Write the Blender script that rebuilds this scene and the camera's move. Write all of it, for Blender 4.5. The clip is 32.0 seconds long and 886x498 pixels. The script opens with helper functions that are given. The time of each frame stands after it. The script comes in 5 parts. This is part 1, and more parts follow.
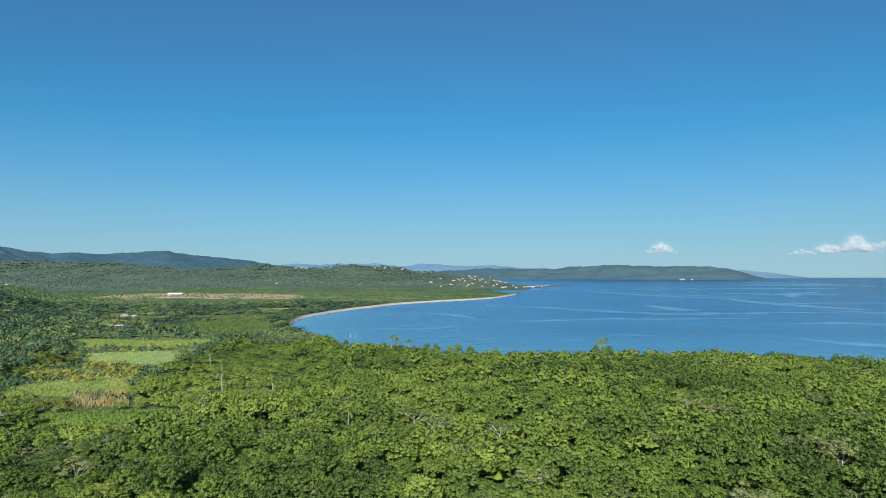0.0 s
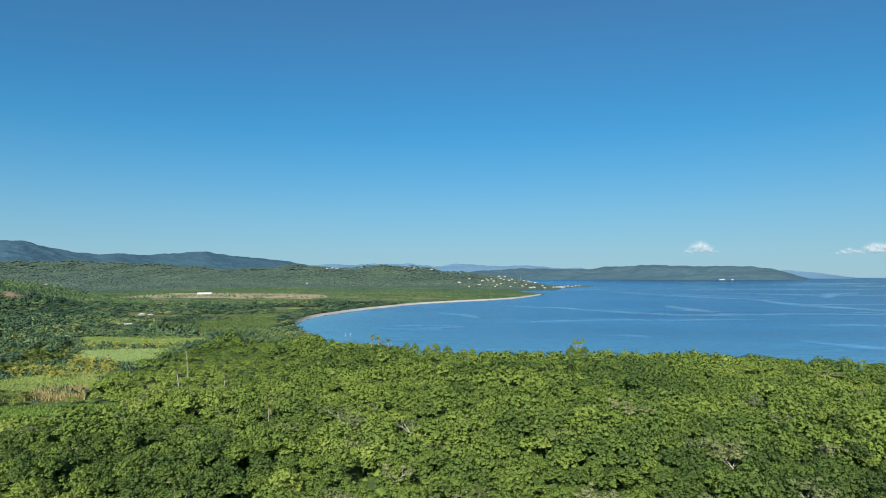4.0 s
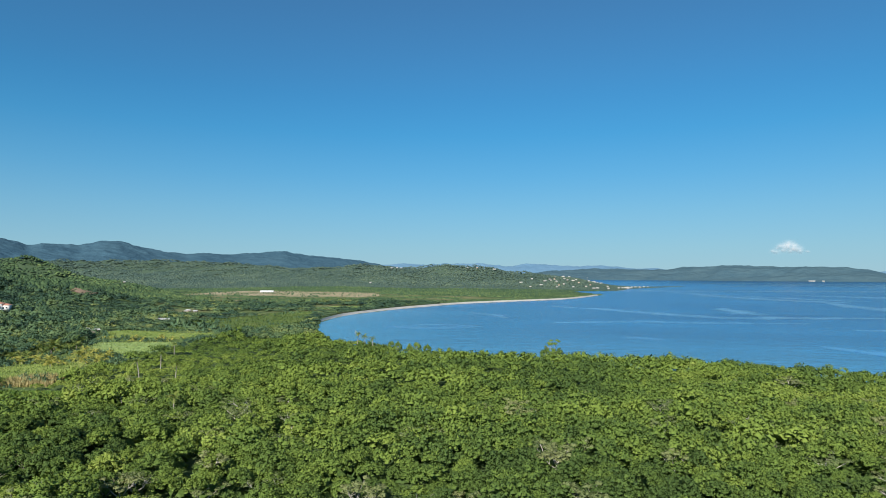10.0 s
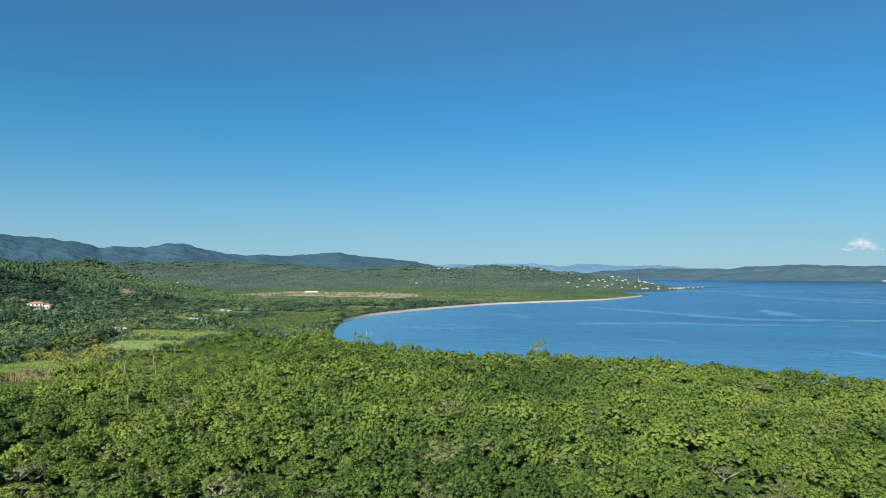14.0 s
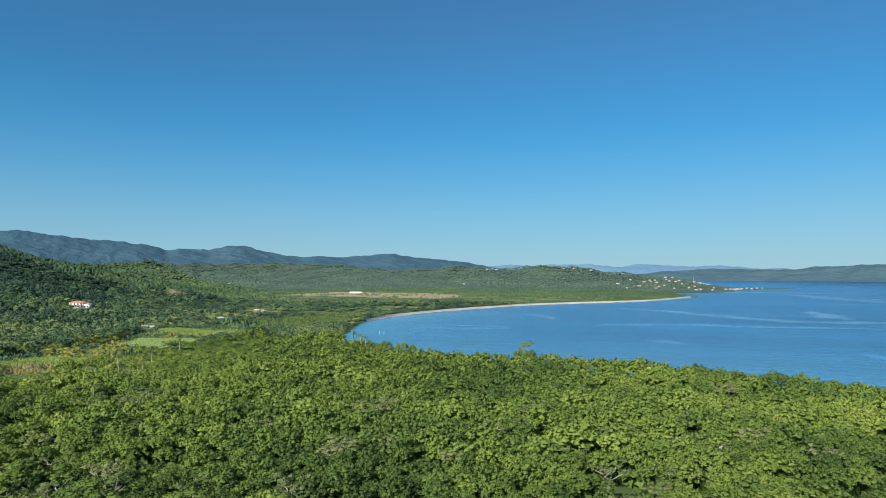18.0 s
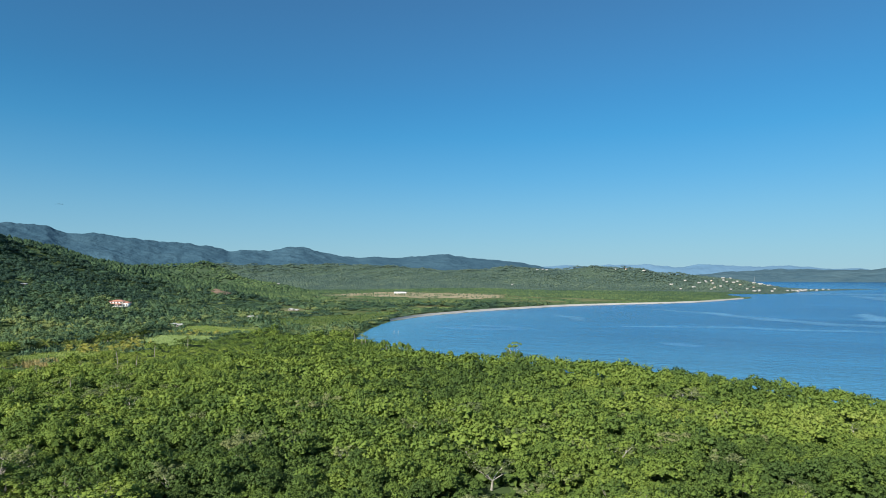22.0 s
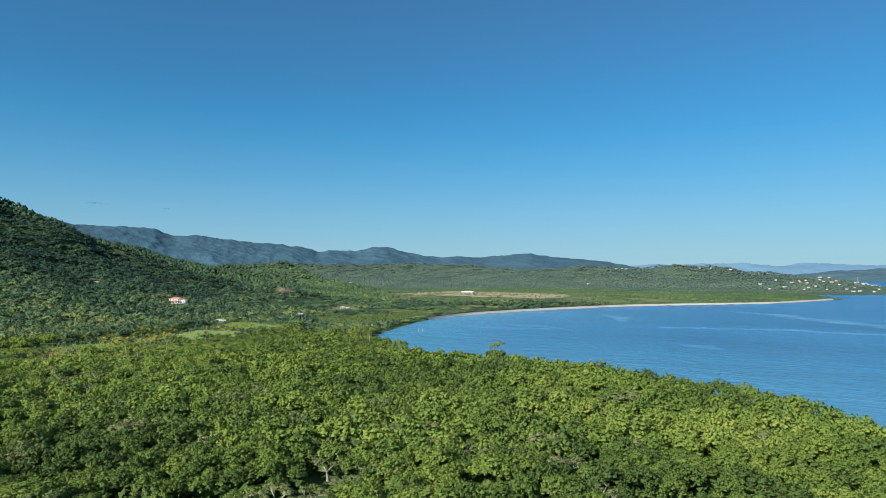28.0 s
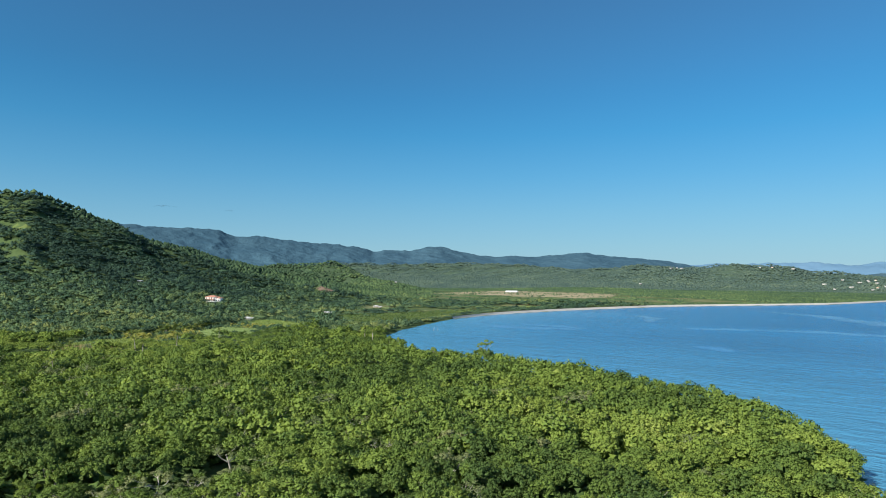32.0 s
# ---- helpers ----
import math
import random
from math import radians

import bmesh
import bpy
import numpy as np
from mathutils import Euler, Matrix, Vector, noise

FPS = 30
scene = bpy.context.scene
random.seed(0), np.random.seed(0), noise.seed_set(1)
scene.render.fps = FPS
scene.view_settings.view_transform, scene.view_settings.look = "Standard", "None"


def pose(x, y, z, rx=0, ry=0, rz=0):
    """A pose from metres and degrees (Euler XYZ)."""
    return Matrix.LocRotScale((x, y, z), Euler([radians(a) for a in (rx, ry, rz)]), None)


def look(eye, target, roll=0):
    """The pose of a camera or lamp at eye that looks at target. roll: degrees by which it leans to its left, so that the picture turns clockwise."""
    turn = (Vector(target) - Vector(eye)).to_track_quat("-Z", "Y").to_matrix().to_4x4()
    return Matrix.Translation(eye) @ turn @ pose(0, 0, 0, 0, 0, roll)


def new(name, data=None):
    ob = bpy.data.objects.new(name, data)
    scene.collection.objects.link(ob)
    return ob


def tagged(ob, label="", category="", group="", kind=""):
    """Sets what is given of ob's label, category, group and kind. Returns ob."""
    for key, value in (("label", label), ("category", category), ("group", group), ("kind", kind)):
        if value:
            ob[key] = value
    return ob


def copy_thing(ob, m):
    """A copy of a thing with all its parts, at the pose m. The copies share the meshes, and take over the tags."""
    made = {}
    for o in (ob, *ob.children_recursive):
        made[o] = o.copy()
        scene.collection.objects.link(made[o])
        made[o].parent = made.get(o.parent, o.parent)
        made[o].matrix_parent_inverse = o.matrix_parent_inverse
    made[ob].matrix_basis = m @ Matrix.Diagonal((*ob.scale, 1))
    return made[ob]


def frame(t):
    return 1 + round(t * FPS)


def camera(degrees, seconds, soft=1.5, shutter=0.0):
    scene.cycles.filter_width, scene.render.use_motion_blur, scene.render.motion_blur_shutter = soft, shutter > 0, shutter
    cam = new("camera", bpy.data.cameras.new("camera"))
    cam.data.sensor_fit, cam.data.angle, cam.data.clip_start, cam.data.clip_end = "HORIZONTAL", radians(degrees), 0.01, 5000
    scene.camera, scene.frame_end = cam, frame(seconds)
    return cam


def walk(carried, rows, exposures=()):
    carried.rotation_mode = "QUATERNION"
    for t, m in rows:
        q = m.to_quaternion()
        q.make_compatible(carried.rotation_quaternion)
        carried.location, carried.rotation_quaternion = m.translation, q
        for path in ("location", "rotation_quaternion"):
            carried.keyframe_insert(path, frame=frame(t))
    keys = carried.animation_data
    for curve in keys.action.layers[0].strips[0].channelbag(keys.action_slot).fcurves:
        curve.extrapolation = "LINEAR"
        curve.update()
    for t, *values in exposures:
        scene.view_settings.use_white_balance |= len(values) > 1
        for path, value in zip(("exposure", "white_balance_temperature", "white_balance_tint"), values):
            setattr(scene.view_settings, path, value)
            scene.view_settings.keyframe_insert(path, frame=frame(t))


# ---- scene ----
cam = camera(71.1, 32.0, soft=1.0)
METRES, EYE, TILT, LEAN, TURN = 220.0, 35.75, 2.45, 0.0, 0.0
ROWS = [
    (0.0, 0.0, 0.0, 0.0, 0.0, 0.0, -0.0),
    (0.5, 0.0134, -0.0008, -0.0001, 0.34, 0.01, -0.01),
    (1.0, 0.0273, -0.0013, 0.0001, 0.66, 0.01, 0.02),
    (1.5, 0.0415, -0.0019, -0.0001, 1.02, 0.02, 0.02),
    (2.0, 0.0559, -0.0025, -0.0003, 1.43, 0.03, 0.1),
    (2.5, 0.0709, -0.003, -0.0004, 1.91, 0.02, 0.09),
    (3.0, 0.0861, -0.0034, -0.0003, 2.39, 0.02, 0.09),
    (3.5, 0.1012, -0.0037, -0.0001, 2.93, 0.02, 0.13),
    (5.5, 0.1634, -0.0035, 0.0004, 5.13, -0.01, 0.16),
    (6.0, 0.1789, -0.0034, 0.0005, 5.73, -0.03, 0.17),
    (6.5, 0.1947, -0.003, 0.0004, 6.33, -0.03, 0.13),
    (7.0, 0.2106, -0.0024, 0.0002, 6.88, -0.03, 0.12),
    (7.5, 0.2265, -0.0018, -0.0, 7.48, -0.04, 0.1),
    (8.0, 0.2424, -0.0009, -0.0001, 8.04, -0.04, 0.09),
    (8.5, 0.2582, 0.0005, 0.0001, 8.67, -0.04, 0.11),
    (9.0, 0.2732, 0.0021, 0.0, 9.28, -0.02, 0.14),
    (9.5, 0.2889, 0.0036, 0.0001, 9.92, -0.0, 0.15),
    (10.0, 0.3044, 0.0053, 0.0001, 10.54, 0.01, 0.17),
    (10.5, 0.3201, 0.0073, 0.0003, 11.17, 0.01, 0.17),
    (11.0, 0.3359, 0.0095, 0.0005, 11.82, 0.03, 0.23),
    (11.5, 0.3517, 0.0116, 0.0008, 12.46, 0.05, 0.27),
    (12.0, 0.3673, 0.0141, 0.0009, 13.1, 0.06, 0.34),
    (12.5, 0.3831, 0.0168, 0.0011, 13.73, 0.06, 0.37),
    (13.0, 0.3989, 0.0196, 0.0014, 14.38, 0.07, 0.41),
    (13.5, 0.4147, 0.0227, 0.0013, 15.04, 0.08, 0.48),
    (14.0, 0.4302, 0.0258, 0.0012, 15.69, 0.08, 0.51),
    (14.5, 0.4458, 0.0291, 0.0009, 16.34, 0.09, 0.54),
    (16.5, 0.5081, 0.0444, -0.001, 18.99, 0.18, 0.67),
    (17.0, 0.5234, 0.0487, -0.0012, 19.65, 0.19, 0.71),
    (17.5, 0.5387, 0.0532, -0.0015, 20.31, 0.21, 0.76),
    (18.0, 0.554, 0.0579, -0.0018, 20.97, 0.23, 0.79),
    (18.5, 0.5692, 0.0626, -0.002, 21.62, 0.24, 0.83),
    (19.0, 0.5843, 0.0676, -0.0022, 22.29, 0.25, 0.85),
    (19.5, 0.5995, 0.0728, -0.0025, 22.95, 0.28, 0.9),
    (20.0, 0.6146, 0.0782, -0.0027, 23.63, 0.29, 0.92),
    (20.5, 0.6295, 0.0838, -0.0029, 24.28, 0.3, 0.96),
    (21.0, 0.6444, 0.0896, -0.0031, 24.96, 0.32, 0.98),
    (21.5, 0.659, 0.0955, -0.0033, 25.65, 0.33, 0.96),
    (22.0, 0.6736, 0.1016, -0.0036, 26.34, 0.35, 0.97),
    (22.5, 0.6881, 0.1078, -0.0038, 27.02, 0.35, 0.98),
    (23.0, 0.7027, 0.1142, -0.0042, 27.72, 0.36, 1.0),
    (23.5, 0.717, 0.1208, -0.0044, 28.41, 0.37, 1.01),
    (24.0, 0.7312, 0.1275, -0.0049, 29.1, 0.39, 1.04),
    (24.5, 0.7453, 0.1345, -0.0052, 29.78, 0.41, 1.05),
    (25.0, 0.7593, 0.1416, -0.0056, 30.46, 0.41, 1.05),
    (25.5, 0.7726, 0.1486, -0.006, 31.1, 0.42, 1.06),
    (27.5, 0.8268, 0.1796, -0.0079, 33.83, 0.45, 1.23),
    (28.0, 0.8404, 0.1876, -0.0084, 34.5, 0.46, 1.26),
    (28.5, 0.8537, 0.1957, -0.0088, 35.17, 0.47, 1.29),
    (29.0, 0.8669, 0.204, -0.0092, 35.85, 0.48, 1.32),
    (29.5, 0.8801, 0.2125, -0.0097, 36.52, 0.49, 1.33),
    (30.0, 0.893, 0.2211, -0.0102, 37.19, 0.5, 1.34),
    (30.5, 0.9058, 0.2299, -0.0107, 37.86, 0.51, 1.37),
    (31.0, 0.9185, 0.2388, -0.0112, 38.53, 0.52, 1.39),
    (31.5, 0.9311, 0.2479, -0.0118, 39.2, 0.53, 1.4),
    (32.0, 0.9434, 0.257, -0.0123, 39.86, 0.55, 1.41),
]
walk(cam, [(t, pose(0, 0, EYE, TILT, LEAN, TURN) @ pose(METRES * x, METRES * y, METRES * z, 90 + pitch, roll, yaw)) for t, x, y, z, yaw, pitch, roll in ROWS], exposures=[(0.0, 0.52), (16.0, 0.56), (32.0, 0.62)])

# ---------------------------------------------------------------- world and sun
SUN_AZ, SUN_EL = 187.0, 31.0      # compass bearing (0 = +y, clockwise) and height of the sun
world = bpy.data.worlds.new("world")
scene.world = world
world.use_nodes = True
wn, wl = world.node_tree.nodes, world.node_tree.links
sky = wn.new("ShaderNodeTexSky")
sky.sky_type, sky.sun_disc = "NISHITA", False
sky.sun_elevation, sky.sun_rotation = radians(SUN_EL), radians(SUN_AZ)
sky.altitude, sky.air_density, sky.dust_density, sky.ozone_density = 0.0, 1.0, 0.1, 3.0
coord = wn.new("ShaderNodeTexCoord")
split = wn.new("ShaderNodeSeparateXYZ")
clear = wn.new("ShaderNodeValToRGB")      # the clear tropical air: deeper blue towards the zenith
for e, (p, c) in zip([*clear.color_ramp.elements, *[clear.color_ramp.elements.new(q) for q in (0.1, 0.22)]],
                     ((0.0, (0.44, 0.625, 0.91)), (1.0, (0.25, 0.8, 1.04)), (0.1, (0.385, 0.74, 0.945)), (0.22, (0.235, 0.8, 1.03)))):
    e.position, e.color = p, (*c, 1.0)
tone = wn.new("ShaderNodeMix")
tone.data_type, tone.blend_type = "RGBA", "MULTIPLY"
tone.inputs["Factor"].default_value = 1.0
wl.new(coord.outputs["Generated"], split.inputs[0])
wl.new(split.outputs["Z"], clear.inputs[0])
wl.new(sky.outputs[0], tone.inputs[6])
wl.new(clear.outputs[0], tone.inputs[7])
haze = wn.new("ShaderNodeValToRGB")       # the even light of moist sea air, paler towards the horizon
for e, (p, c) in zip([*haze.color_ramp.elements, *[haze.color_ramp.elements.new(q) for q in (0.045, 0.156, 0.276, 0.42)]],
                     ((0.0, (0.46, 0.78, 0.95)), (1.0, (0.043, 0.23, 0.57)), (0.045, (0.4, 0.74, 0.93)), (0.156, (0.2, 0.59, 0.94)), (0.276, (0.073, 0.41, 0.84)), (0.42, (0.055, 0.29, 0.67)))):
    e.position, e.color = p, (*c, 1.0)
dense = wn.new("ShaderNodeVectorMath")
dense.operation = "SCALE"
dense.inputs["Scale"].default_value = 7.0
air = wn.new("ShaderNodeMix")
air.data_type = "RGBA"
low_air = wn.new("ShaderNodeMapRange")     # the moist layer lies low
for key, value in (("From Min", 0.02), ("From Max", 0.3), ("To Min", 0.75), ("To Max", 0.12)):
    low_air.inputs[key].default_value = value
wl.new(split.outputs["Z"], low_air.inputs["Value"])
wl.new(low_air.outputs[0], air.inputs["Factor"])
wl.new(split.outputs["Z"], haze.inputs[0])
wl.new(haze.outputs[0], dense.inputs[0])
wl.new(tone.outputs[2], air.inputs[6])
wl.new(dense.outputs[0], air.inputs[7])
wl.new(air.outputs[2], wn["Background"].inputs[0])
wn["Background"].inputs[1].default_value = 0.07
sun = new("sun", bpy.data.lights.new("sun", "SUN"))
sun.data.energy, sun.data.angle, sun.data.color = 5.0, radians(0.55), (1.0, 0.93, 0.82)
s_az, s_el = radians(SUN_AZ), radians(SUN_EL)
sun.matrix_world = look((0, 0, 400), Vector((0, 0, 400)) - Vector((math.sin(s_az) * math.cos(s_el), math.cos(s_az) * math.cos(s_el), math.sin(s_el))))

# ---------------------------------------------------------------- numeric helpers
rng = np.random.default_rng(7)


def lattice(ix, iy, seed):
    n = (ix.astype(np.int64) * 374761393 + iy.astype(np.int64) * 668265263 + seed * 974711) & 0x7FFFFFFF
    n = ((n ^ (n >> 13)) * 1274126177) & 0x7FFFFFFF
    return ((n ^ (n >> 16)) & 0xFFFF) / 65535.0


def vnoise(x, y, seed=0):
    x, y = np.asarray(x, float), np.asarray(y, float)
    ix, iy = np.floor(x), np.floor(y)
    fx, fy = x - ix, y - iy
    fx, fy = fx * fx * (3 - 2 * fx), fy * fy * (3 - 2 * fy)
    a, b = lattice(ix, iy, seed), lattice(ix + 1, iy, seed)
    c, d = lattice(ix, iy + 1, seed), lattice(ix + 1, iy + 1, seed)
    return (a + (b - a) * fx) * (1 - fy) + (c + (d - c) * fx) * fy


def fbm(x, y, size, octaves=4, seed=0):
    """Fractal noise of about -1 to 1 with features of that size."""
    total, amp, norm = 0.0, 1.0, 0.0
    for k in range(octaves):
        total = total + amp * (vnoise(np.asarray(x) / size * 2 ** k, np.asarray(y) / size * 2 ** k, seed + k) * 2 - 1)
        norm, amp = norm + amp, amp * 0.5
    return total / norm


def ridged(x, y, size, octaves=4, seed=0):
    total, amp, norm = 0.0, 1.0, 0.0
    for k in range(octaves):
        total = total + amp * (1 - np.abs(vnoise(np.asarray(x) / size * 2 ** k, np.asarray(y) / size * 2 ** k, seed + k) * 2 - 1) * 2)
        norm, amp = norm + amp, amp * 0.5
    return total / norm


def segments(x, y, pts):
    """Distance to a polyline and the values that its points carry, at the nearest place."""
    x, y = np.asarray(x, float), np.asarray(y, float)
    best = np.full(x.shape, 1e9)
    extra = [np.zeros(x.shape) for _ in pts[0][2:]]
    for a, b in zip(pts[:-1], pts[1:]):
        ux, uy = b[0] - a[0], b[1] - a[1]
        s = np.clip(((x - a[0]) * ux + (y - a[1]) * uy) / (ux * ux + uy * uy), 0, 1)
        d = np.hypot(x - a[0] - s * ux, y - a[1] - s * uy)
        near = d < best
        best = np.where(near, d, best)
        for k in range(len(extra)):
            extra[k] = np.where(near, a[2 + k] + s * (b[2 + k] - a[2 + k]), extra[k])
    return best, extra


def inside(x, y, poly):
    x, y = np.asarray(x, float), np.asarray(y, float)
    odd = np.zeros(x.shape, bool)
    for a, b in zip(poly, poly[1:] + poly[:1]):
        if a[1] == b[1]:
            continue
        cross = (y >= min(a[1], b[1])) & (y < max(a[1], b[1]))
        odd ^= cross & (x < a[0] + (y - a[1]) * (b[0] - a[0]) / (b[1] - a[1]))
    return odd


# ---------------------------------------------------------------- the plan
MANGROVE_SHORE = [(700, -4900), (420, -500), (300, -150), (245, 20), (225, 90), (206, 140), (198, 172), (190, 192), (180, 212), (167, 227), (152, 236),
                  (112, 248), (66, 255), (28, 262), (0, 272), (-14, 282), (-44, 300), (-68, 340), (-83, 374)]
BAY_SHORE = [(-83, 374), (-96, 406), (-110, 445), (-117, 495), (-117, 540), (-108, 590), (-101, 628), (-82, 690), (-58, 766), (-25, 820),
             (13, 873), (40, 905), (82, 975), (95, 1020), (125, 1115), (142, 1185)]
VILLAGE_SHORE = [(150, 1212), (128, 1260), (112, 1340), (98, 1468), (146, 1512), (208, 1562), (235, 1680), (252, 1782), (330, 1960), (420, 2130), (498, 2258),
                 (480, 2275), (370, 2140), (270, 2080), (215, 2160), (190, 2400), (60, 3200), (-200, 4900)]
LAND = MANGROVE_SHORE + BAY_SHORE[1:] + VILLAGE_SHORE + [(-4950, 4900), (-4950, -4900)]
COAST = MANGROVE_SHORE + BAY_SHORE[1:] + VILLAGE_SHORE
MOUNTAIN = [(-790, -300, 120, 520), (-770, 60, 160, 520), (-700, 200, 136, 490), (-655, 300, 113, 470), (-641, 410, 82, 440), (-605, 520, 52, 330), (-560, 640, 26, 230)]
SIDE_HILL = [(-1080, 770, 38, 240), (-970, 870, 46, 240), (-872, 961, 59, 215), (-800, 985, 28, 150), (-700, 965, 18, 120)]
VILLA_SPUR = [(-480, 385, 38, 170), (-370, 362, 22, 120), (-290, 342, 9, 80), (-250, 330, 3, 60)]
SCAR_SPUR = [(-560, 610, 26, 130), (-470, 590, 20, 110), (-428, 575, 15, 80)]
SHADE_SPUR = [(-690, 190, 150, 150), (-560, 215, 98, 130), (-450, 240, 60, 110), (-350, 235, 26, 90)]
BACK_HILLS = [(-2500, 2250, 84, 560), (-1900, 2350, 84, 520), (-1418, 2318, 80, 470), (-1050, 2120, 60, 420), (-720, 1960, 54, 380), (-459, 1907, 61, 350),
              (-300, 1910, 55, 330), (-190, 1900, 56, 320), (-90, 1870, 46, 280), (0, 1860, 40, 250), (100, 1900, 25, 190), (170, 1990, 12, 150), (230, 2010, 4, 100)]
FORE_HILLS = [(-1500, 1500, 40, 420), (-1150, 1620, 32, 400), (-800, 1620, 20, 320), (-560, 1600, 14, 300)]


def height(x, y):
    """Height of the ground, with the sea bed below zero."""
    x, y = np.asarray(x, float), np.asarray(y, float)
    shore, _ = segments(x, y, COAST)
    land = inside(x, y, LAND)
    z = np.where(land, 0.25 + 2.2 * (1 - np.exp(-shore / 90)), -0.05 * shore)
    z = np.maximum(z, -4.0)
    hills = np.zeros(x.shape)
    for line in (MOUNTAIN, SIDE_HILL, VILLA_SPUR, SCAR_SPUR, SHADE_SPUR, BACK_HILLS, FORE_HILLS):
        d, (top, wide) = segments(x, y, line)
        hills = np.maximum(hills, top * np.clip(1 - d / wide, 0, 1) ** 1.35)
    rough = 1 + 0.2 * ridged(x, y, 210, 4, 5) + 0.1 * ridged(x, y, 85, 3, 15) + 0.05 * fbm(x, y, 40, 3, 9)
    hills = hills * np.where(hills > 0, rough, 1)
    keep = np.clip(shore / 60, 0, 1)
    return z + np.where(land, hills * keep + 0.5 * fbm(x, y, 60, 3, 2) * keep, 0)


def sea_level(x, y):
    r = np.hypot(np.asarray(x) - 100, np.asarray(y))
    return 19.0 * np.clip((r - 1700) / 3000, 0, None) ** 2


# ---------------------------------------------------------------- materials
def material(name):
    m = bpy.data.materials.new(name)
    m.use_nodes = True
    return m, m.node_tree.nodes, m.node_tree.links, m.node_tree.nodes["Principled BSDF"]


def set_gloss(bsdf, rough, spec=0.5, metal=0.0):
    bsdf.inputs["Roughness"].default_value = rough
    bsdf.inputs["Specular IOR Level"].default_value = spec
    bsdf.inputs["Metallic"].default_value = metal


def noise_node(n, l, scale, detail=4.0, rough=0.55, stretch=None):
    geo = n.new("ShaderNodeNewGeometry")
    tex = n.new("ShaderNodeTexNoise")
    tex.inputs["Scale"].default_value, tex.inputs["Detail"].default_value, tex.inputs["Roughness"].default_value = scale, detail, rough
    if stretch:
        mp = n.new("ShaderNodeMapping")
        mp.inputs["Scale"].default_value, mp.inputs["Rotation"].default_value = stretch[0], stretch[1]
        l.new(geo.outputs["Position"], mp.inputs["Vector"])
        l.new(mp.outputs[0], tex.inputs["Vector"])
    else:
        l.new(geo.outputs["Position"], tex.inputs["Vector"])
    return tex


def ramp(n, l, source, stops):
    r = n.new("ShaderNodeValToRGB")
    els = r.color_ramp.elements
    while len(els) < len(stops):
        els.new(0.5)
    for e, (p, c) in zip(els, stops):
        e.position, e.color = p, (*c, 1.0)
    l.new(source, r.inputs[0])
    return r


def maths(n, l, op, a, b):
    m = n.new("ShaderNodeMath")
    m.operation = op
    for k, v in enumerate((a, b)):
        if isinstance(v, (int, float)):
            m.inputs[k].default_value = v
        else:
            l.new(v, m.inputs[k])
    return m.outputs[0]


def blend(n, l, mode, fac, a, b):
    m = n.new("ShaderNodeMix")
    m.data_type, m.blend_type = "RGBA", mode
    for sock, v in ((m.inputs["Factor"], fac), (m.inputs[6], a), (m.inputs[7], b)):
        if isinstance(v, (int, float)):
            sock.default_value = v
        elif isinstance(v, tuple):
            sock.default_value = (*v, 1.0)
        else:
            l.new(v, sock)
    return m.outputs[2]


def mottled(name, stops, scale, rough=0.8, fine=None, bump=0.0, spec=0.3, reach=1.0):
    """A surface whose colour follows noise of two sizes."""
    m, n, l, b = material(name)
    coarse = noise_node(n, l, scale)
    small = noise_node(n, l, fine or scale * 9)
    mix = maths(n, l, "ADD", maths(n, l, "MULTIPLY", coarse.outputs["Fac"], 0.6), maths(n, l, "MULTIPLY", small.outputs["Fac"], 0.4))
    col = ramp(n, l, mix, stops)
    l.new(col.outputs[0], b.inputs["Base Color"])
    set_gloss(b, rough, spec)
    if bump:
        bp = n.new("ShaderNodeBump")
        bp.inputs["Strength"].default_value, bp.inputs["Distance"].default_value = bump, reach
        l.new(small.outputs["Fac"], bp.inputs["Height"])
        l.new(bp.outputs[0], b.inputs["Normal"])
    return m


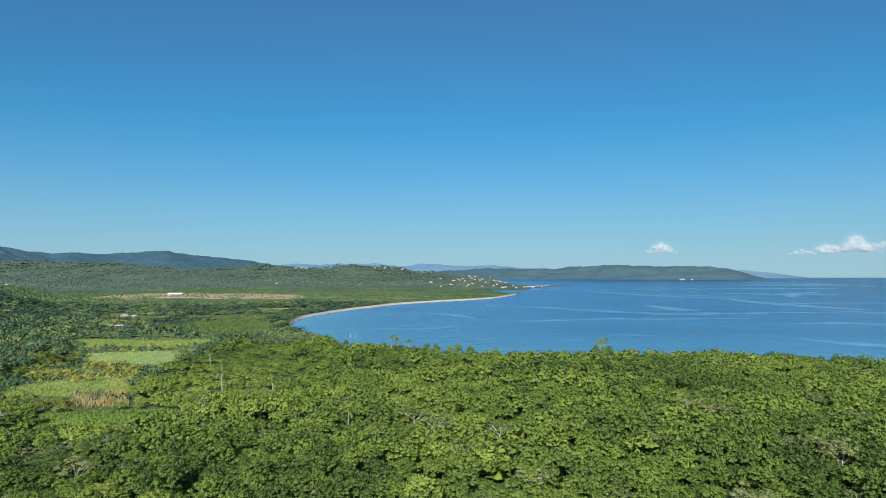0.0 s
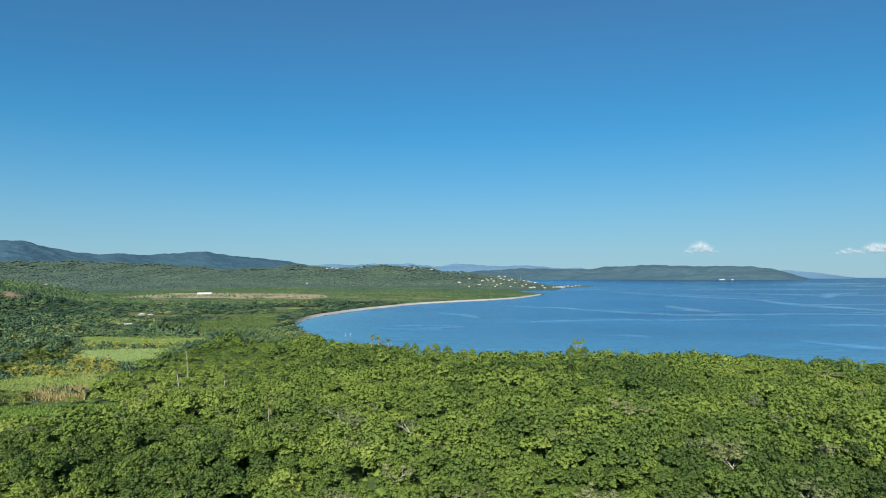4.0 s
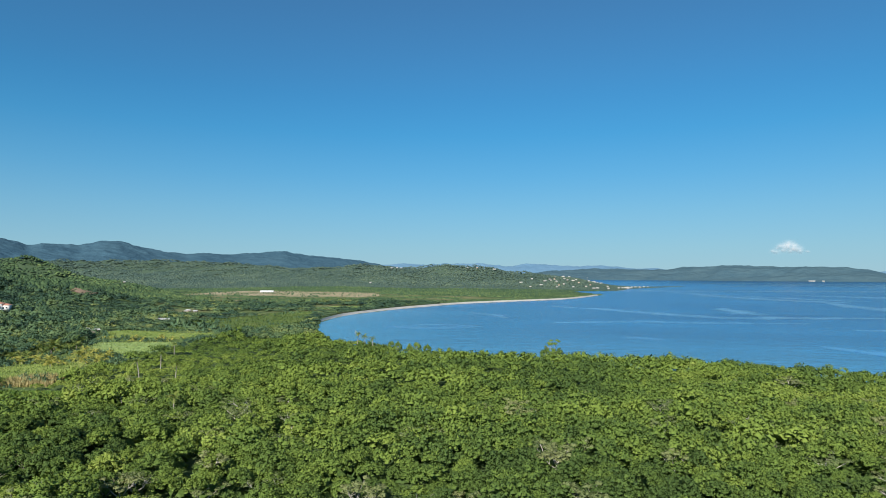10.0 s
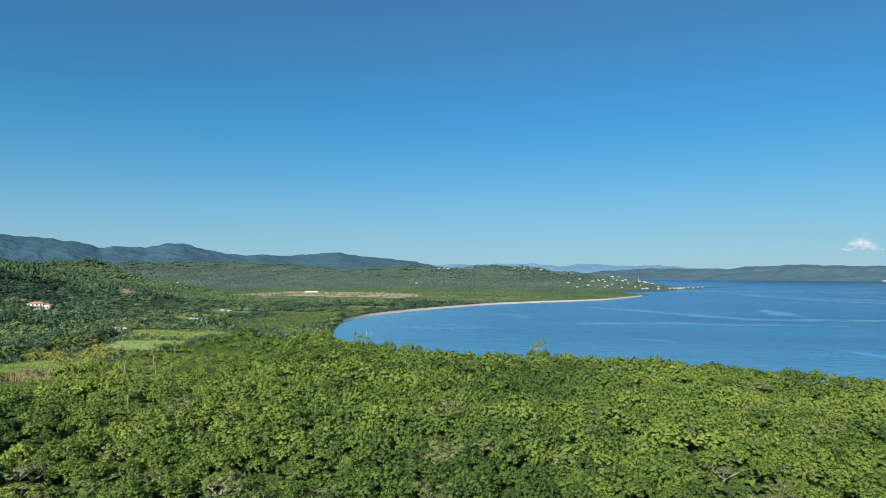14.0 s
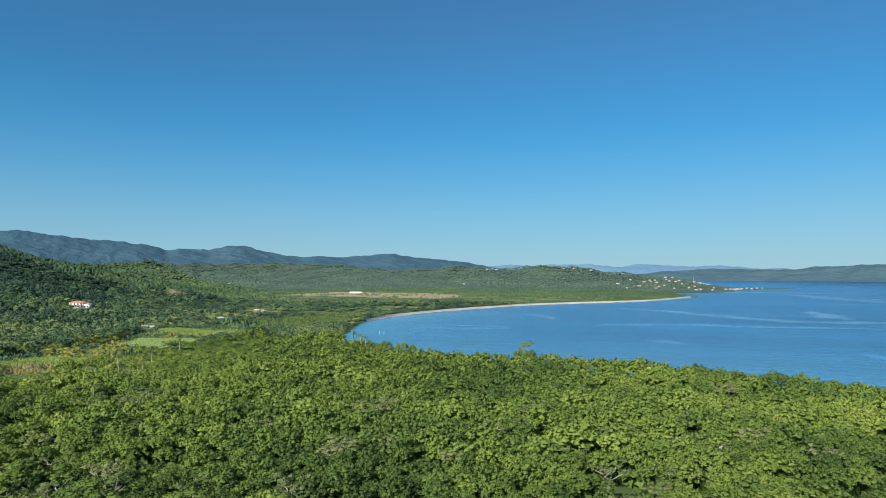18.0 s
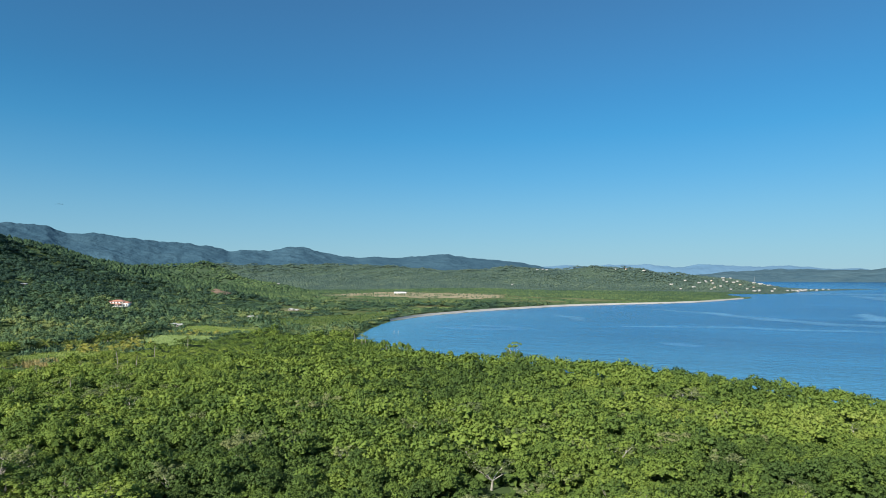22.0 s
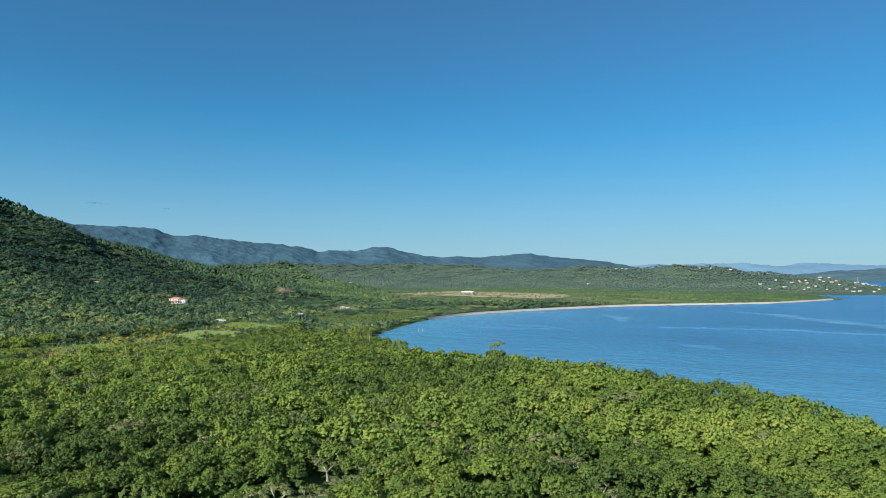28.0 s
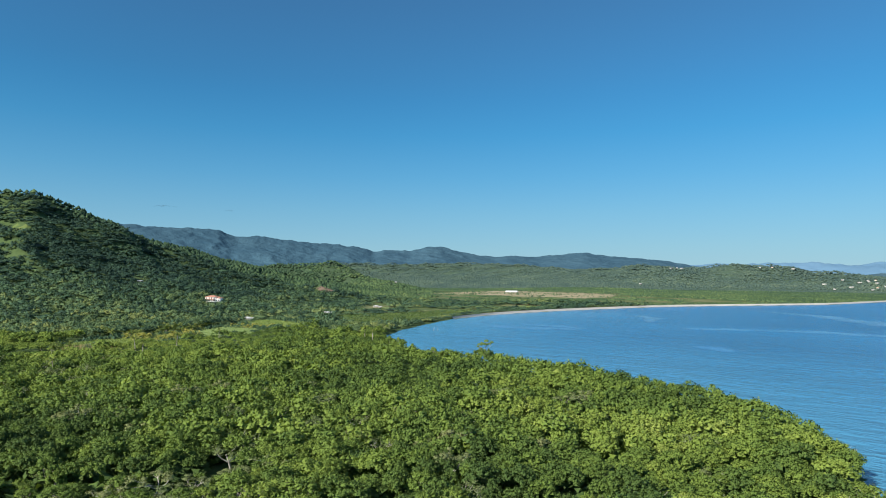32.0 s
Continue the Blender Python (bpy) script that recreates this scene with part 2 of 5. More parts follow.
def foliage(name, stops, patch=0.12, glow=0.13, own=False, leafy=2.2):
    """Leaves: the tint of each plant, patches over the stand and leaf-by-leaf variation; light passes through."""
    m, n, l, b = material(name)
    at = n.new("ShaderNodeObjectInfo" if own else "ShaderNodeAttribute")
    if not own:
        at.attribute_name = "tint"
    at_out = maths(n, l, "ADD", maths(n, l, "MULTIPLY", at.outputs["Random"], 0.78), 0.14) if own else at.outputs["Fac"]
    geo = n.new("ShaderNodeNewGeometry")
    big = noise_node(n, l, patch, 3.0)
    v = maths(n, l, "ADD", at_out, maths(n, l, "MULTIPLY", maths(n, l, "SUBTRACT", big.outputs["Fac"], 0.5), 0.55))
    v = maths(n, l, "ADD", v, maths(n, l, "MULTIPLY", maths(n, l, "SUBTRACT", geo.outputs["Random Per Island"], 0.5), 0.2 if leafy > 1.5 else 0.08))
    stand = noise_node(n, l, 0.022, 2.0)
    v = maths(n, l, "ADD", v, maths(n, l, "MULTIPLY", maths(n, l, "SUBTRACT", stand.outputs["Fac"], 0.5), 0.3))
    fine = noise_node(n, l, leafy, 3.0, 0.65)
    v = maths(n, l, "ADD", v, maths(n, l, "MULTIPLY", maths(n, l, "SUBTRACT", fine.outputs["Fac"], 0.5), 0.4 if leafy > 1.5 else 0.3))
    col = ramp(n, l, v, stops)
    l.new(col.outputs[0], b.inputs["Base Color"])
    set_gloss(b, 0.6, 0.12)
    bp = n.new("ShaderNodeBump")
    bp.inputs["Strength"].default_value, bp.inputs["Distance"].default_value = 0.55 if leafy > 1.5 else 0.35, 1.0 / leafy
    l.new(fine.outputs["Fac"], bp.inputs["Height"])
    l.new(bp.outputs[0], b.inputs["Normal"])
    tr = n.new("ShaderNodeBsdfTranslucent")
    warm = blend(n, l, "MULTIPLY", 1.0, col.outputs[0], (1.3, 1.25, 0.5))
    l.new(warm, tr.inputs["Color"])
    mix = n.new("ShaderNodeMixShader")
    mix.inputs[0].default_value = glow
    l.new(b.outputs[0], mix.inputs[1])
    l.new(tr.outputs[0], mix.inputs[2])
    l.new(mix.outputs[0], n["Material Output"].inputs["Surface"])
    return m


GREENS = [(0.0, (0.068, 0.116, 0.032)), (0.3, (0.12, 0.188, 0.041)), (0.6, (0.172, 0.246, 0.049)), (0.88, (0.222, 0.296, 0.061)), (1.0, (0.268, 0.332, 0.078))]
LEAF = foliage("mangrove_leaves", GREENS)
TREE_LEAF = foliage("mangrove_tree_leaves", GREENS, own=True)
BROAD_LEAF = foliage("broadleaf_tree_leaves", [(0.0, (0.074, 0.122, 0.032)), (0.5, (0.122, 0.192, 0.041)), (1.0, (0.182, 0.256, 0.052))], own=True)
GREY_LEAF = foliage("sparse_grey_leaves", [(0.0, (0.11, 0.15, 0.06)), (0.5, (0.17, 0.21, 0.085)), (1.0, (0.25, 0.275, 0.12))], own=True)
# the next three leaf colours have the bluish haze of distance painted in
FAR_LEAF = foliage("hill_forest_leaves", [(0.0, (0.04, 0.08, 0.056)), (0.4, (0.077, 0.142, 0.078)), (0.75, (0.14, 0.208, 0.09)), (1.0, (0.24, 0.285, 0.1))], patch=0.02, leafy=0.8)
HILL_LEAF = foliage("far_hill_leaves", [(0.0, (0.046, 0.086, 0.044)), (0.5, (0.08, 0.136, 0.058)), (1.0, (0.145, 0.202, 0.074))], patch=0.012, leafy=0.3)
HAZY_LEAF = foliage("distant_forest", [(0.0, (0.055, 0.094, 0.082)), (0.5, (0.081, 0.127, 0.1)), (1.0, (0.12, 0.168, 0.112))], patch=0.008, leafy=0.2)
PALM_LEAF = foliage("palm_fronds", [(0.0, (0.08, 0.13, 0.035)), (0.5, (0.14, 0.2, 0.05)), (1.0, (0.25, 0.27, 0.07))], patch=0.05, own=True)
GOLD_LEAF = foliage("yellowing_fronds", [(0.0, (0.15, 0.21, 0.05)), (0.45, (0.29, 0.31, 0.07)), (1.0, (0.46, 0.42, 0.11))], patch=0.05, own=True)
REED = foliage("dry_reeds", [(0.0, (0.2, 0.2, 0.08)), (0.5, (0.34, 0.29, 0.13)), (1.0, (0.45, 0.38, 0.2))], patch=0.2)
BARK = mottled("grey_bark", [(0.3, (0.2, 0.18, 0.15)), (0.7, (0.42, 0.39, 0.34))], 0.8, 0.9, 6.0, 0.3)
def haze_inland(m):
    """Paints haze into the forest floor: mixes in a grey-green with distance from the bay."""
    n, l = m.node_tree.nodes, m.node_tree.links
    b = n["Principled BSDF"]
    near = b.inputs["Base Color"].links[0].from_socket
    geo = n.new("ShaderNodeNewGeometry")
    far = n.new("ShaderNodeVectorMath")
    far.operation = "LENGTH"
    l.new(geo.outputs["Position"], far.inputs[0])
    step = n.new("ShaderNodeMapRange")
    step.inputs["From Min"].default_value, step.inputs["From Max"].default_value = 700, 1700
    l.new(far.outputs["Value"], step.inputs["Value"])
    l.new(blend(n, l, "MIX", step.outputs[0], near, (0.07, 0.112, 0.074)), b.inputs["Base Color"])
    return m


GROUND = mottled("forest_floor", [(0.25, (0.045, 0.075, 0.03)), (0.55, (0.08, 0.125, 0.046)), (0.8, (0.13, 0.16, 0.065))], 0.02, 0.95, 0.4, 0.0, 0.1)
haze_inland(GROUND)
GRASS = mottled("field_grass", [(0.3, (0.13, 0.21, 0.055)), (0.5, (0.2, 0.28, 0.08)), (0.72, (0.32, 0.33, 0.12))], 0.05, 0.9, 0.6, 0.0, 0.15)
CROP = mottled("pale_crop", [(0.3, (0.2, 0.29, 0.1)), (0.5, (0.25, 0.34, 0.13)), (0.72, (0.31, 0.38, 0.15))], 0.04, 0.9, 0.5, 0.0, 0.15)
PASTURE = mottled("pasture_grass", [(0.3, (0.1, 0.18, 0.04)), (0.5, (0.15, 0.24, 0.055)), (0.72, (0.21, 0.29, 0.07))], 0.08, 0.9, 0.7, 0.0, 0.15)
FARM_GRASS = mottled("farm_scrub", [(0.3, (0.066, 0.112, 0.034)), (0.5, (0.105, 0.155, 0.046)), (0.72, (0.18, 0.2, 0.066))], 0.06, 0.9, 0.5, 0.0, 0.15)
DRY = mottled("dry_grass", [(0.3, (0.15, 0.18, 0.08)), (0.45, (0.27, 0.25, 0.14)), (0.55, (0.38, 0.32, 0.21)), (0.75, (0.46, 0.37, 0.25))], 0.02, 0.95, 0.15, 0.0, 0.1)
SAND = mottled("beach_sand", [(0.3, (0.34, 0.335, 0.31)), (0.7, (0.5, 0.49, 0.455))], 0.05, 0.9, 0.8, 0.0, 0.2)
# RANGE, HEAD and PALE have the blue haze of distance painted into their colour
RANGE = mottled("hazed_forest_hills", [(0.3, (0.038, 0.086, 0.128)), (0.7, (0.06, 0.122, 0.164))], 0.004, 1.0, 0.02, 0.8, 0.0, 14.0)
HEAD = mottled("hazed_headland_forest", [(0.3, (0.046, 0.095, 0.13)), (0.7, (0.078, 0.135, 0.16))], 0.005, 1.0, 0.03, 0.7, 0.0, 10.0)
PALE = mottled("hazed_distant_hills", [(0.3, (0.095, 0.19, 0.29)), (0.7, (0.115, 0.21, 0.31))], 0.003, 1.0, 0.02, 0.0, 0.0)


PLAIN_GRASS = mottled("plain_grass", [(0.3, (0.052, 0.088, 0.034)), (0.46, (0.09, 0.13, 0.046)), (0.56, (0.15, 0.165, 0.075)), (0.7, (0.26, 0.225, 0.125))], 0.02, 0.95, 0.12, 0.0, 0.1)
EARTH = mottled("red_earth", [(0.35, (0.1, 0.1, 0.06)), (0.5, (0.19, 0.14, 0.105)), (0.68, (0.28, 0.2, 0.155))], 0.2, 0.95, 1.5, 0.2, 0.1)
SCRUB_BLADES = foliage("scrub_blades", [(0.0, (0.058, 0.1, 0.032)), (0.5, (0.09, 0.138, 0.042)), (1.0, (0.14, 0.18, 0.06))], patch=0.05)
PASTURE_BLADES = foliage("pasture_blades", [(0.0, (0.09, 0.16, 0.035)), (0.5, (0.16, 0.25, 0.055)), (1.0, (0.25, 0.32, 0.08))], patch=0.08)
CROP_BLADES = foliage("crop_blades", [(0.0, (0.2, 0.29, 0.1)), (0.5, (0.26, 0.35, 0.13)), (1.0, (0.32, 0.39, 0.15))], patch=0.03)
FIELD_BLADES = foliage("field_blades", [(0.0, (0.15, 0.22, 0.06)), (0.5, (0.22, 0.29, 0.08)), (1.0, (0.34, 0.34, 0.13))], patch=0.06)


def vapour(name, tone, shine):
    """Thin cloud: its density, frayed by noise, says how much of the sky behind still shows."""
    m, n, l, b = material(name)
    b.inputs["Base Color"].default_value = (tone[0] * 0.36, tone[1] * 0.36, tone[2] * 0.36, 1.0)
    set_gloss(b, 1.0, 0.0)
    # shine is an added glow that stands in for sunlight on the cloud
    b.inputs["Emission Color"].default_value, b.inputs["Emission Strength"].default_value = (*tone, 1.0), shine
    at = n.new("ShaderNodeAttribute")
    at.attribute_name = "tint"
    fray = noise_node(n, l, 0.035, 6.0, 0.62)
    fac = maths(n, l, "MULTIPLY", at.outputs["Fac"], maths(n, l, "ADD", maths(n, l, "MULTIPLY", maths(n, l, "SUBTRACT", fray.outputs["Fac"], 0.5), 2.4), 0.95))
    gap = n.new("ShaderNodeBsdfTransparent")
    mix = n.new("ShaderNodeMixShader")
    clamp = n.new("ShaderNodeClamp")
    l.new(fac, clamp.inputs["Value"])
    l.new(clamp.outputs[0], mix.inputs[0])
    l.new(gap.outputs[0], mix.inputs[1])
    l.new(b.outputs[0], mix.inputs[2])
    l.new(mix.outputs[0], n["Material Output"].inputs["Surface"])
    return m


CLOUD = vapour("cloud_white", (0.85, 0.9, 0.95), 0.2)
WISP = vapour("cloud_grey", (0.18, 0.27, 0.36), 0.0)


def sea_material(name, ripple, rough, feather, gleam, tone=1.0):
    m, n, l, b = material(name)
    long_swell = noise_node(n, l, 0.05, 4.0, 0.6, ((1.0, 2.2, 1.0), (0, 0, radians(25))))
    chop = noise_node(n, l, 0.5, 4.0, 0.6, ((1.0, 2.0, 1.0), (0, 0, radians(20))))
    wind = noise_node(n, l, 0.0035, 4.0, 0.55, ((1.0, 4.0, 1.0), (0, 0, radians(8))))
    ripple_2 = noise_node(n, l, 0.17, 3.0, 0.6, ((1.0, 2.6, 1.0), (0, 0, radians(-18))))
    h = maths(n, l, "ADD", maths(n, l, "MULTIPLY", long_swell.outputs["Fac"], 2.2), maths(n, l, "MULTIPLY", chop.outputs["Fac"], 0.45))
    h = maths(n, l, "ADD", h, maths(n, l, "MULTIPLY", ripple_2.outputs["Fac"], 1.1))
    bp = n.new("ShaderNodeBump")
    bp.inputs["Strength"].default_value, bp.inputs["Distance"].default_value = ripple, 1.0
    l.new(h, bp.inputs["Height"])
    l.new(bp.outputs[0], b.inputs["Normal"])
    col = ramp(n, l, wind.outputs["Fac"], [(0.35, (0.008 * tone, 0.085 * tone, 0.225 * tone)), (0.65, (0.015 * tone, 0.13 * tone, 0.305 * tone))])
    deep_mix = n.new("ShaderNodeMix")
    deep_mix.data_type = "RGBA"
    deep = n.new("ShaderNodeAttribute")
    deep.attribute_name = "depth"
    l.new(deep.outputs["Fac"], deep_mix.inputs["Factor"])
    deep_mix.inputs[7].default_value = (0.005, 0.05, 0.135, 1.0)
    l.new(deep_mix.outputs[2], b.inputs["Base Color"])
    shoal = n.new("ShaderNodeAttribute")
    shoal.attribute_name = "shoal"
    l.new(blend(n, l, "MIX", maths(n, l, "MULTIPLY", shoal.outputs["Fac"], 0.8), col.outputs[0], (0.08, 0.28, 0.44)), deep_mix.inputs[6])
    set_gloss(b, rough, gleam)
    b.inputs["IOR"].default_value = 1.33
    if feather:
        at = n.new("ShaderNodeAttribute")
        at.attribute_name = "tint"
        worn = noise_node(n, l, 0.03, 4.0, 0.6)
        fac = maths(n, l, "MULTIPLY", at.outputs["Fac"], maths(n, l, "MULTIPLY", worn.outputs["Fac"], 1.5))
        clear_part = n.new("ShaderNodeBsdfTransparent")
        mix = n.new("ShaderNodeMixShader")
        l.new(fac, mix.inputs[0])
        l.new(clear_part.outputs[0], mix.inputs[1])
        l.new(b.outputs[0], mix.inputs[2])
        l.new(mix.outputs[0], n["Material Output"].inputs["Surface"])
    return m


SEA = sea_material("sea_water", 1.0, 0.2, False, 0.22, 1.08)
# smoother water, with the low sky's sheen painted in as a lighter base colour
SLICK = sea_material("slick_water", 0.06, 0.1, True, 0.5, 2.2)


# ---------------------------------------------------------------- mesh helpers
def mesh_object(name, verts, faces, mat, smooth=False, tint=None, parent=None, normals=None):
    me = bpy.data.meshes.new(name)
    verts = np.asarray(verts, np.float32)
    if isinstance(faces, np.ndarray):
        k = faces.shape[1]
        me.vertices.add(len(verts))
        me.vertices.foreach_set("co", verts.ravel())
        me.loops.add(faces.size)
        me.loops.foreach_set("vertex_index", faces.astype(np.int32).ravel())
        me.polygons.add(len(faces))
        me.polygons.foreach_set("loop_start", np.arange(0, faces.size, k, dtype=np.int32))
        me.update(calc_edges=True)
    else:
        me.from_pydata(verts.tolist(), [], faces)
    if smooth:
        me.polygons.foreach_set("use_smooth", np.ones(len(me.polygons), bool))
    if tint is not None:
        me.attributes.new("tint", "FLOAT", "POINT").data.foreach_set("value", np.asarray(tint, np.float32))
    me.materials.append(mat)
    me.validate()
    if normals is not None:      # leaves take the rounding of the clump that they grow on
        me.polygons.foreach_set("use_smooth", np.ones(len(me.polygons), bool))
        me.attributes.new("custom_normal", "FLOAT_VECTOR", "POINT").data.foreach_set("vector", np.asarray(normals, np.float32).ravel())
        me.update()
    ob = new(name, me)
    ob.parent = parent
    return ob


def grid_faces(rows, cols):
    a = (np.arange(rows - 1)[:, None] * cols + np.arange(cols - 1)[None, :]).ravel()
    return np.stack([a, a + 1, a + cols + 1, a + cols], 1)


def polar_sheet(name, mat, level, fine, rings):
    """One sheet round the flight, finer in the sector that is looked at; bearings run from +y to the left."""
    az = np.radians(np.concatenate([np.arange(-44, 82, fine), np.arange(82, 316.01, 6)]))
    rad = np.concatenate([[0.5], np.geomspace(20, 4880, rings)])
    R, A = np.meshgrid(rad, az, indexing="ij")
    X, Y = 100 - R * np.sin(A), R * np.cos(A)
    return tagged(mesh_object(name, np.stack([X, Y, level(X, Y)], -1).reshape(-1, 3), grid_faces(len(rad), len(az))[:, ::-1].copy(), mat, True), kind="structure")


def draped(name, mat, poly, lift, step, worn=0.0):
    """A patch of ground cover that follows the terrain inside a polygon."""
    xs = np.arange(min(p[0] for p in poly), max(p[0] for p in poly) + step, step)
    ys = np.arange(min(p[1] for p in poly), max(p[1] for p in poly) + step, step)
    X, Y = np.meshgrid(xs, ys)
    jit = step * 0.6
    inn = inside(X + jit * fbm(X, Y, step * 4, 2, 31), Y + jit * fbm(X, Y, step * 4, 2, 37), poly)
    inn &= vnoise(X / step / 2.2, Y / step / 2.2, 41) >= worn
    f = grid_faces(len(ys), len(xs))
    f = f[inn.ravel()[f].all(1)]
    v = np.stack([X, Y, height(X, Y) + lift], -1).reshape(-1, 3)
    return mesh_object(name, v, f, mat, True)


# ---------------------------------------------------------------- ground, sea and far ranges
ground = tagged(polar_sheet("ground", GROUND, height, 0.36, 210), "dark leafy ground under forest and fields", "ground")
water = tagged(polar_sheet("water", SEA, sea_level, 1.0, 110), "calm blue bay water with faint ripples", "sea")
w_co = np.empty(len(water.data.vertices) * 3, np.float32)
water.data.vertices.foreach_get("co", w_co)
w_co = w_co.reshape(-1, 3)
water.data.attributes.new("shoal", "FLOAT", "POINT").data.foreach_set("value", np.exp(-segments(w_co[:, 0], w_co[:, 1], MANGROVE_SHORE[4:] + BAY_SHORE[1:5])[0] / 110).astype(np.float32))

w_off, _ = segments(w_co[:, 0], w_co[:, 1], COAST)
water.data.attributes.new("depth", "FLOAT", "POINT").data.foreach_set("value", np.clip((w_off - 250) / 700, 0, 1).astype(np.float32))


def far_range(name, label, mat, bearings, radius, front, back, seed, rough):
    """A range of hills far off, from bearings and heights in degrees seen from the middle of the flight."""
    b = np.array(bearings)
    n = int(abs(b[0, 0] - b[-1, 0]) / 0.1) + 2
    az = np.linspace(b[0, 0], b[-1, 0], n)
    el = np.interp(-az, -b[:, 0], b[:, 1])
    kern = np.hanning(11) / np.hanning(11).sum()
    el = np.convolve(np.pad(el, 5, mode="edge"), kern, mode="valid")
    cross = np.concatenate([np.linspace(-front, 0, 48), np.linspace(0, back, 5)[1:]])
    A, C = np.meshgrid(np.radians(az), cross, indexing="ij")
    R = radius + C
    X, Y = 130 - R * np.sin(A), 20 + R * np.cos(A)
    base = sea_level(X, Y) - 4
    crest = 36 + radius * np.tan(np.radians(el))[:, None]
    prof = np.where(C < 0, np.clip(1 + C / front, 0, 1) ** 1.1, 1 - 0.5 * C / back)
    rise = np.maximum(crest - base, 0.5)
    flank = np.sin(np.pi * np.clip(prof, 0, 1))
    spurs = 0.6 * ridged(X + 90 * fbm(X, Y, 300, 2, seed + 9), Y, 430, 3, seed) + 0.4 * ridged(X, Y + 60 * fbm(X, Y, 120, 2, seed + 8), 150, 3, seed + 2)
    shape = prof + rough * spurs * flank + 0.02 * fbm(X, Y, 70, 4, seed + 3)
    knobs = radius * 0.0036 * fbm(X, Y, 150, 4, seed + 50) + 6.0 * fbm(X, Y, 45, 3, seed + 7)
    Z = base + rise * np.clip(shape, 0, 1.2) + knobs * np.clip(prof, 0, 1) ** 3 * np.clip(rise / 40, 0, 1)
    return tagged(mesh_object(name, np.stack([X, Y, Z], -1).reshape(-1, 3), grid_faces(n, len(cross)), mat, True), label, "hills", kind="structure")


far_range("backdrop_range", "forested mountain range on the horizon in painted blue-grey haze", RANGE,
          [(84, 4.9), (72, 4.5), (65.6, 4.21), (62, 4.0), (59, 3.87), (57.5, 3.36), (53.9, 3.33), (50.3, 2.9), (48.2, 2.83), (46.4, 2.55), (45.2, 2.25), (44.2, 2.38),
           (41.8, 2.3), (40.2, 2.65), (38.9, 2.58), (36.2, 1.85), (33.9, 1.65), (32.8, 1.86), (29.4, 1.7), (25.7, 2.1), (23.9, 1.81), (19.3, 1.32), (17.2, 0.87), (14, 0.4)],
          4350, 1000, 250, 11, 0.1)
far_range("backdrop_pale", "hills far behind the village in painted pale blue haze", PALE,
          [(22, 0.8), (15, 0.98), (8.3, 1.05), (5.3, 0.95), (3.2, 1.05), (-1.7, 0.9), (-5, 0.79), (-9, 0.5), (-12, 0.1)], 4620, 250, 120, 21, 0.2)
far_range("backdrop_headland", "wooded headland across the bay in painted blue-green haze", HEAD,
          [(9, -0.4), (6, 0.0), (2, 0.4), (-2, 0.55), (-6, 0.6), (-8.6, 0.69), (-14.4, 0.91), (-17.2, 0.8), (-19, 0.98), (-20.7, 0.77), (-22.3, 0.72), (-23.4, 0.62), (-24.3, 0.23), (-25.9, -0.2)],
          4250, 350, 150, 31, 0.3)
far_range("backdrop_isle", "cape beyond the headland in painted pale blue haze", PALE, [(-22, 0.5), (-24.3, 0.38), (-26.4, 0.18), (-29.1, -0.15)], 4640, 150, 100, 41, 0.2)


def beach_strip():
    pts = BAY_SHORE[2:]
    rows = []
    for a, b in zip(pts[:-1], pts[1:]):
        for s in np.arange(0, 1, 0.1):
            rows.append((a[0] + s * (b[0] - a[0]), a[1] + s * (b[1] - a[1])))
    p = np.array(rows)
    k = np.ones(9) / 9
    p = np.stack([np.convolve(np.pad(p[:, i], 4, mode="edge"), k, mode="valid") for i in (0, 1)], 1)
    t = np.gradient(p, axis=0)
    t /= np.linalg.norm(t, axis=1)[:, None]
    nrm = np.stack([-t[:, 1], t[:, 0]], 1)
    along = np.arange(len(p))
    wide = (2.6 + 0.8 * fbm(along * 1.0, along * 0.0, 9, 2, 3)) * np.clip(0.4 + along / 60, 0, 1)
    out, zz = [], []
    for u, z in ((-1.5, -0.4), (0.0, 0.2), (0.35, 0.75), (0.7, 1.3), (1.0, 1.9)):
        d = u * wide if u > 0 else np.full(len(p), u)
        q = p + nrm * d[:, None]
        out.append(np.column_stack([q, np.full(len(p), z) + 0.12 * fbm(q[:, 0], q[:, 1], 8, 2, 5)]))
    v = np.stack(out, 1).reshape(-1, 3)
    return tagged(mesh_object("beach", v, grid_faces(len(p), 5), SAND, True), "narrow curved strip of pale grey sand along the bay", "beach", kind="structure")


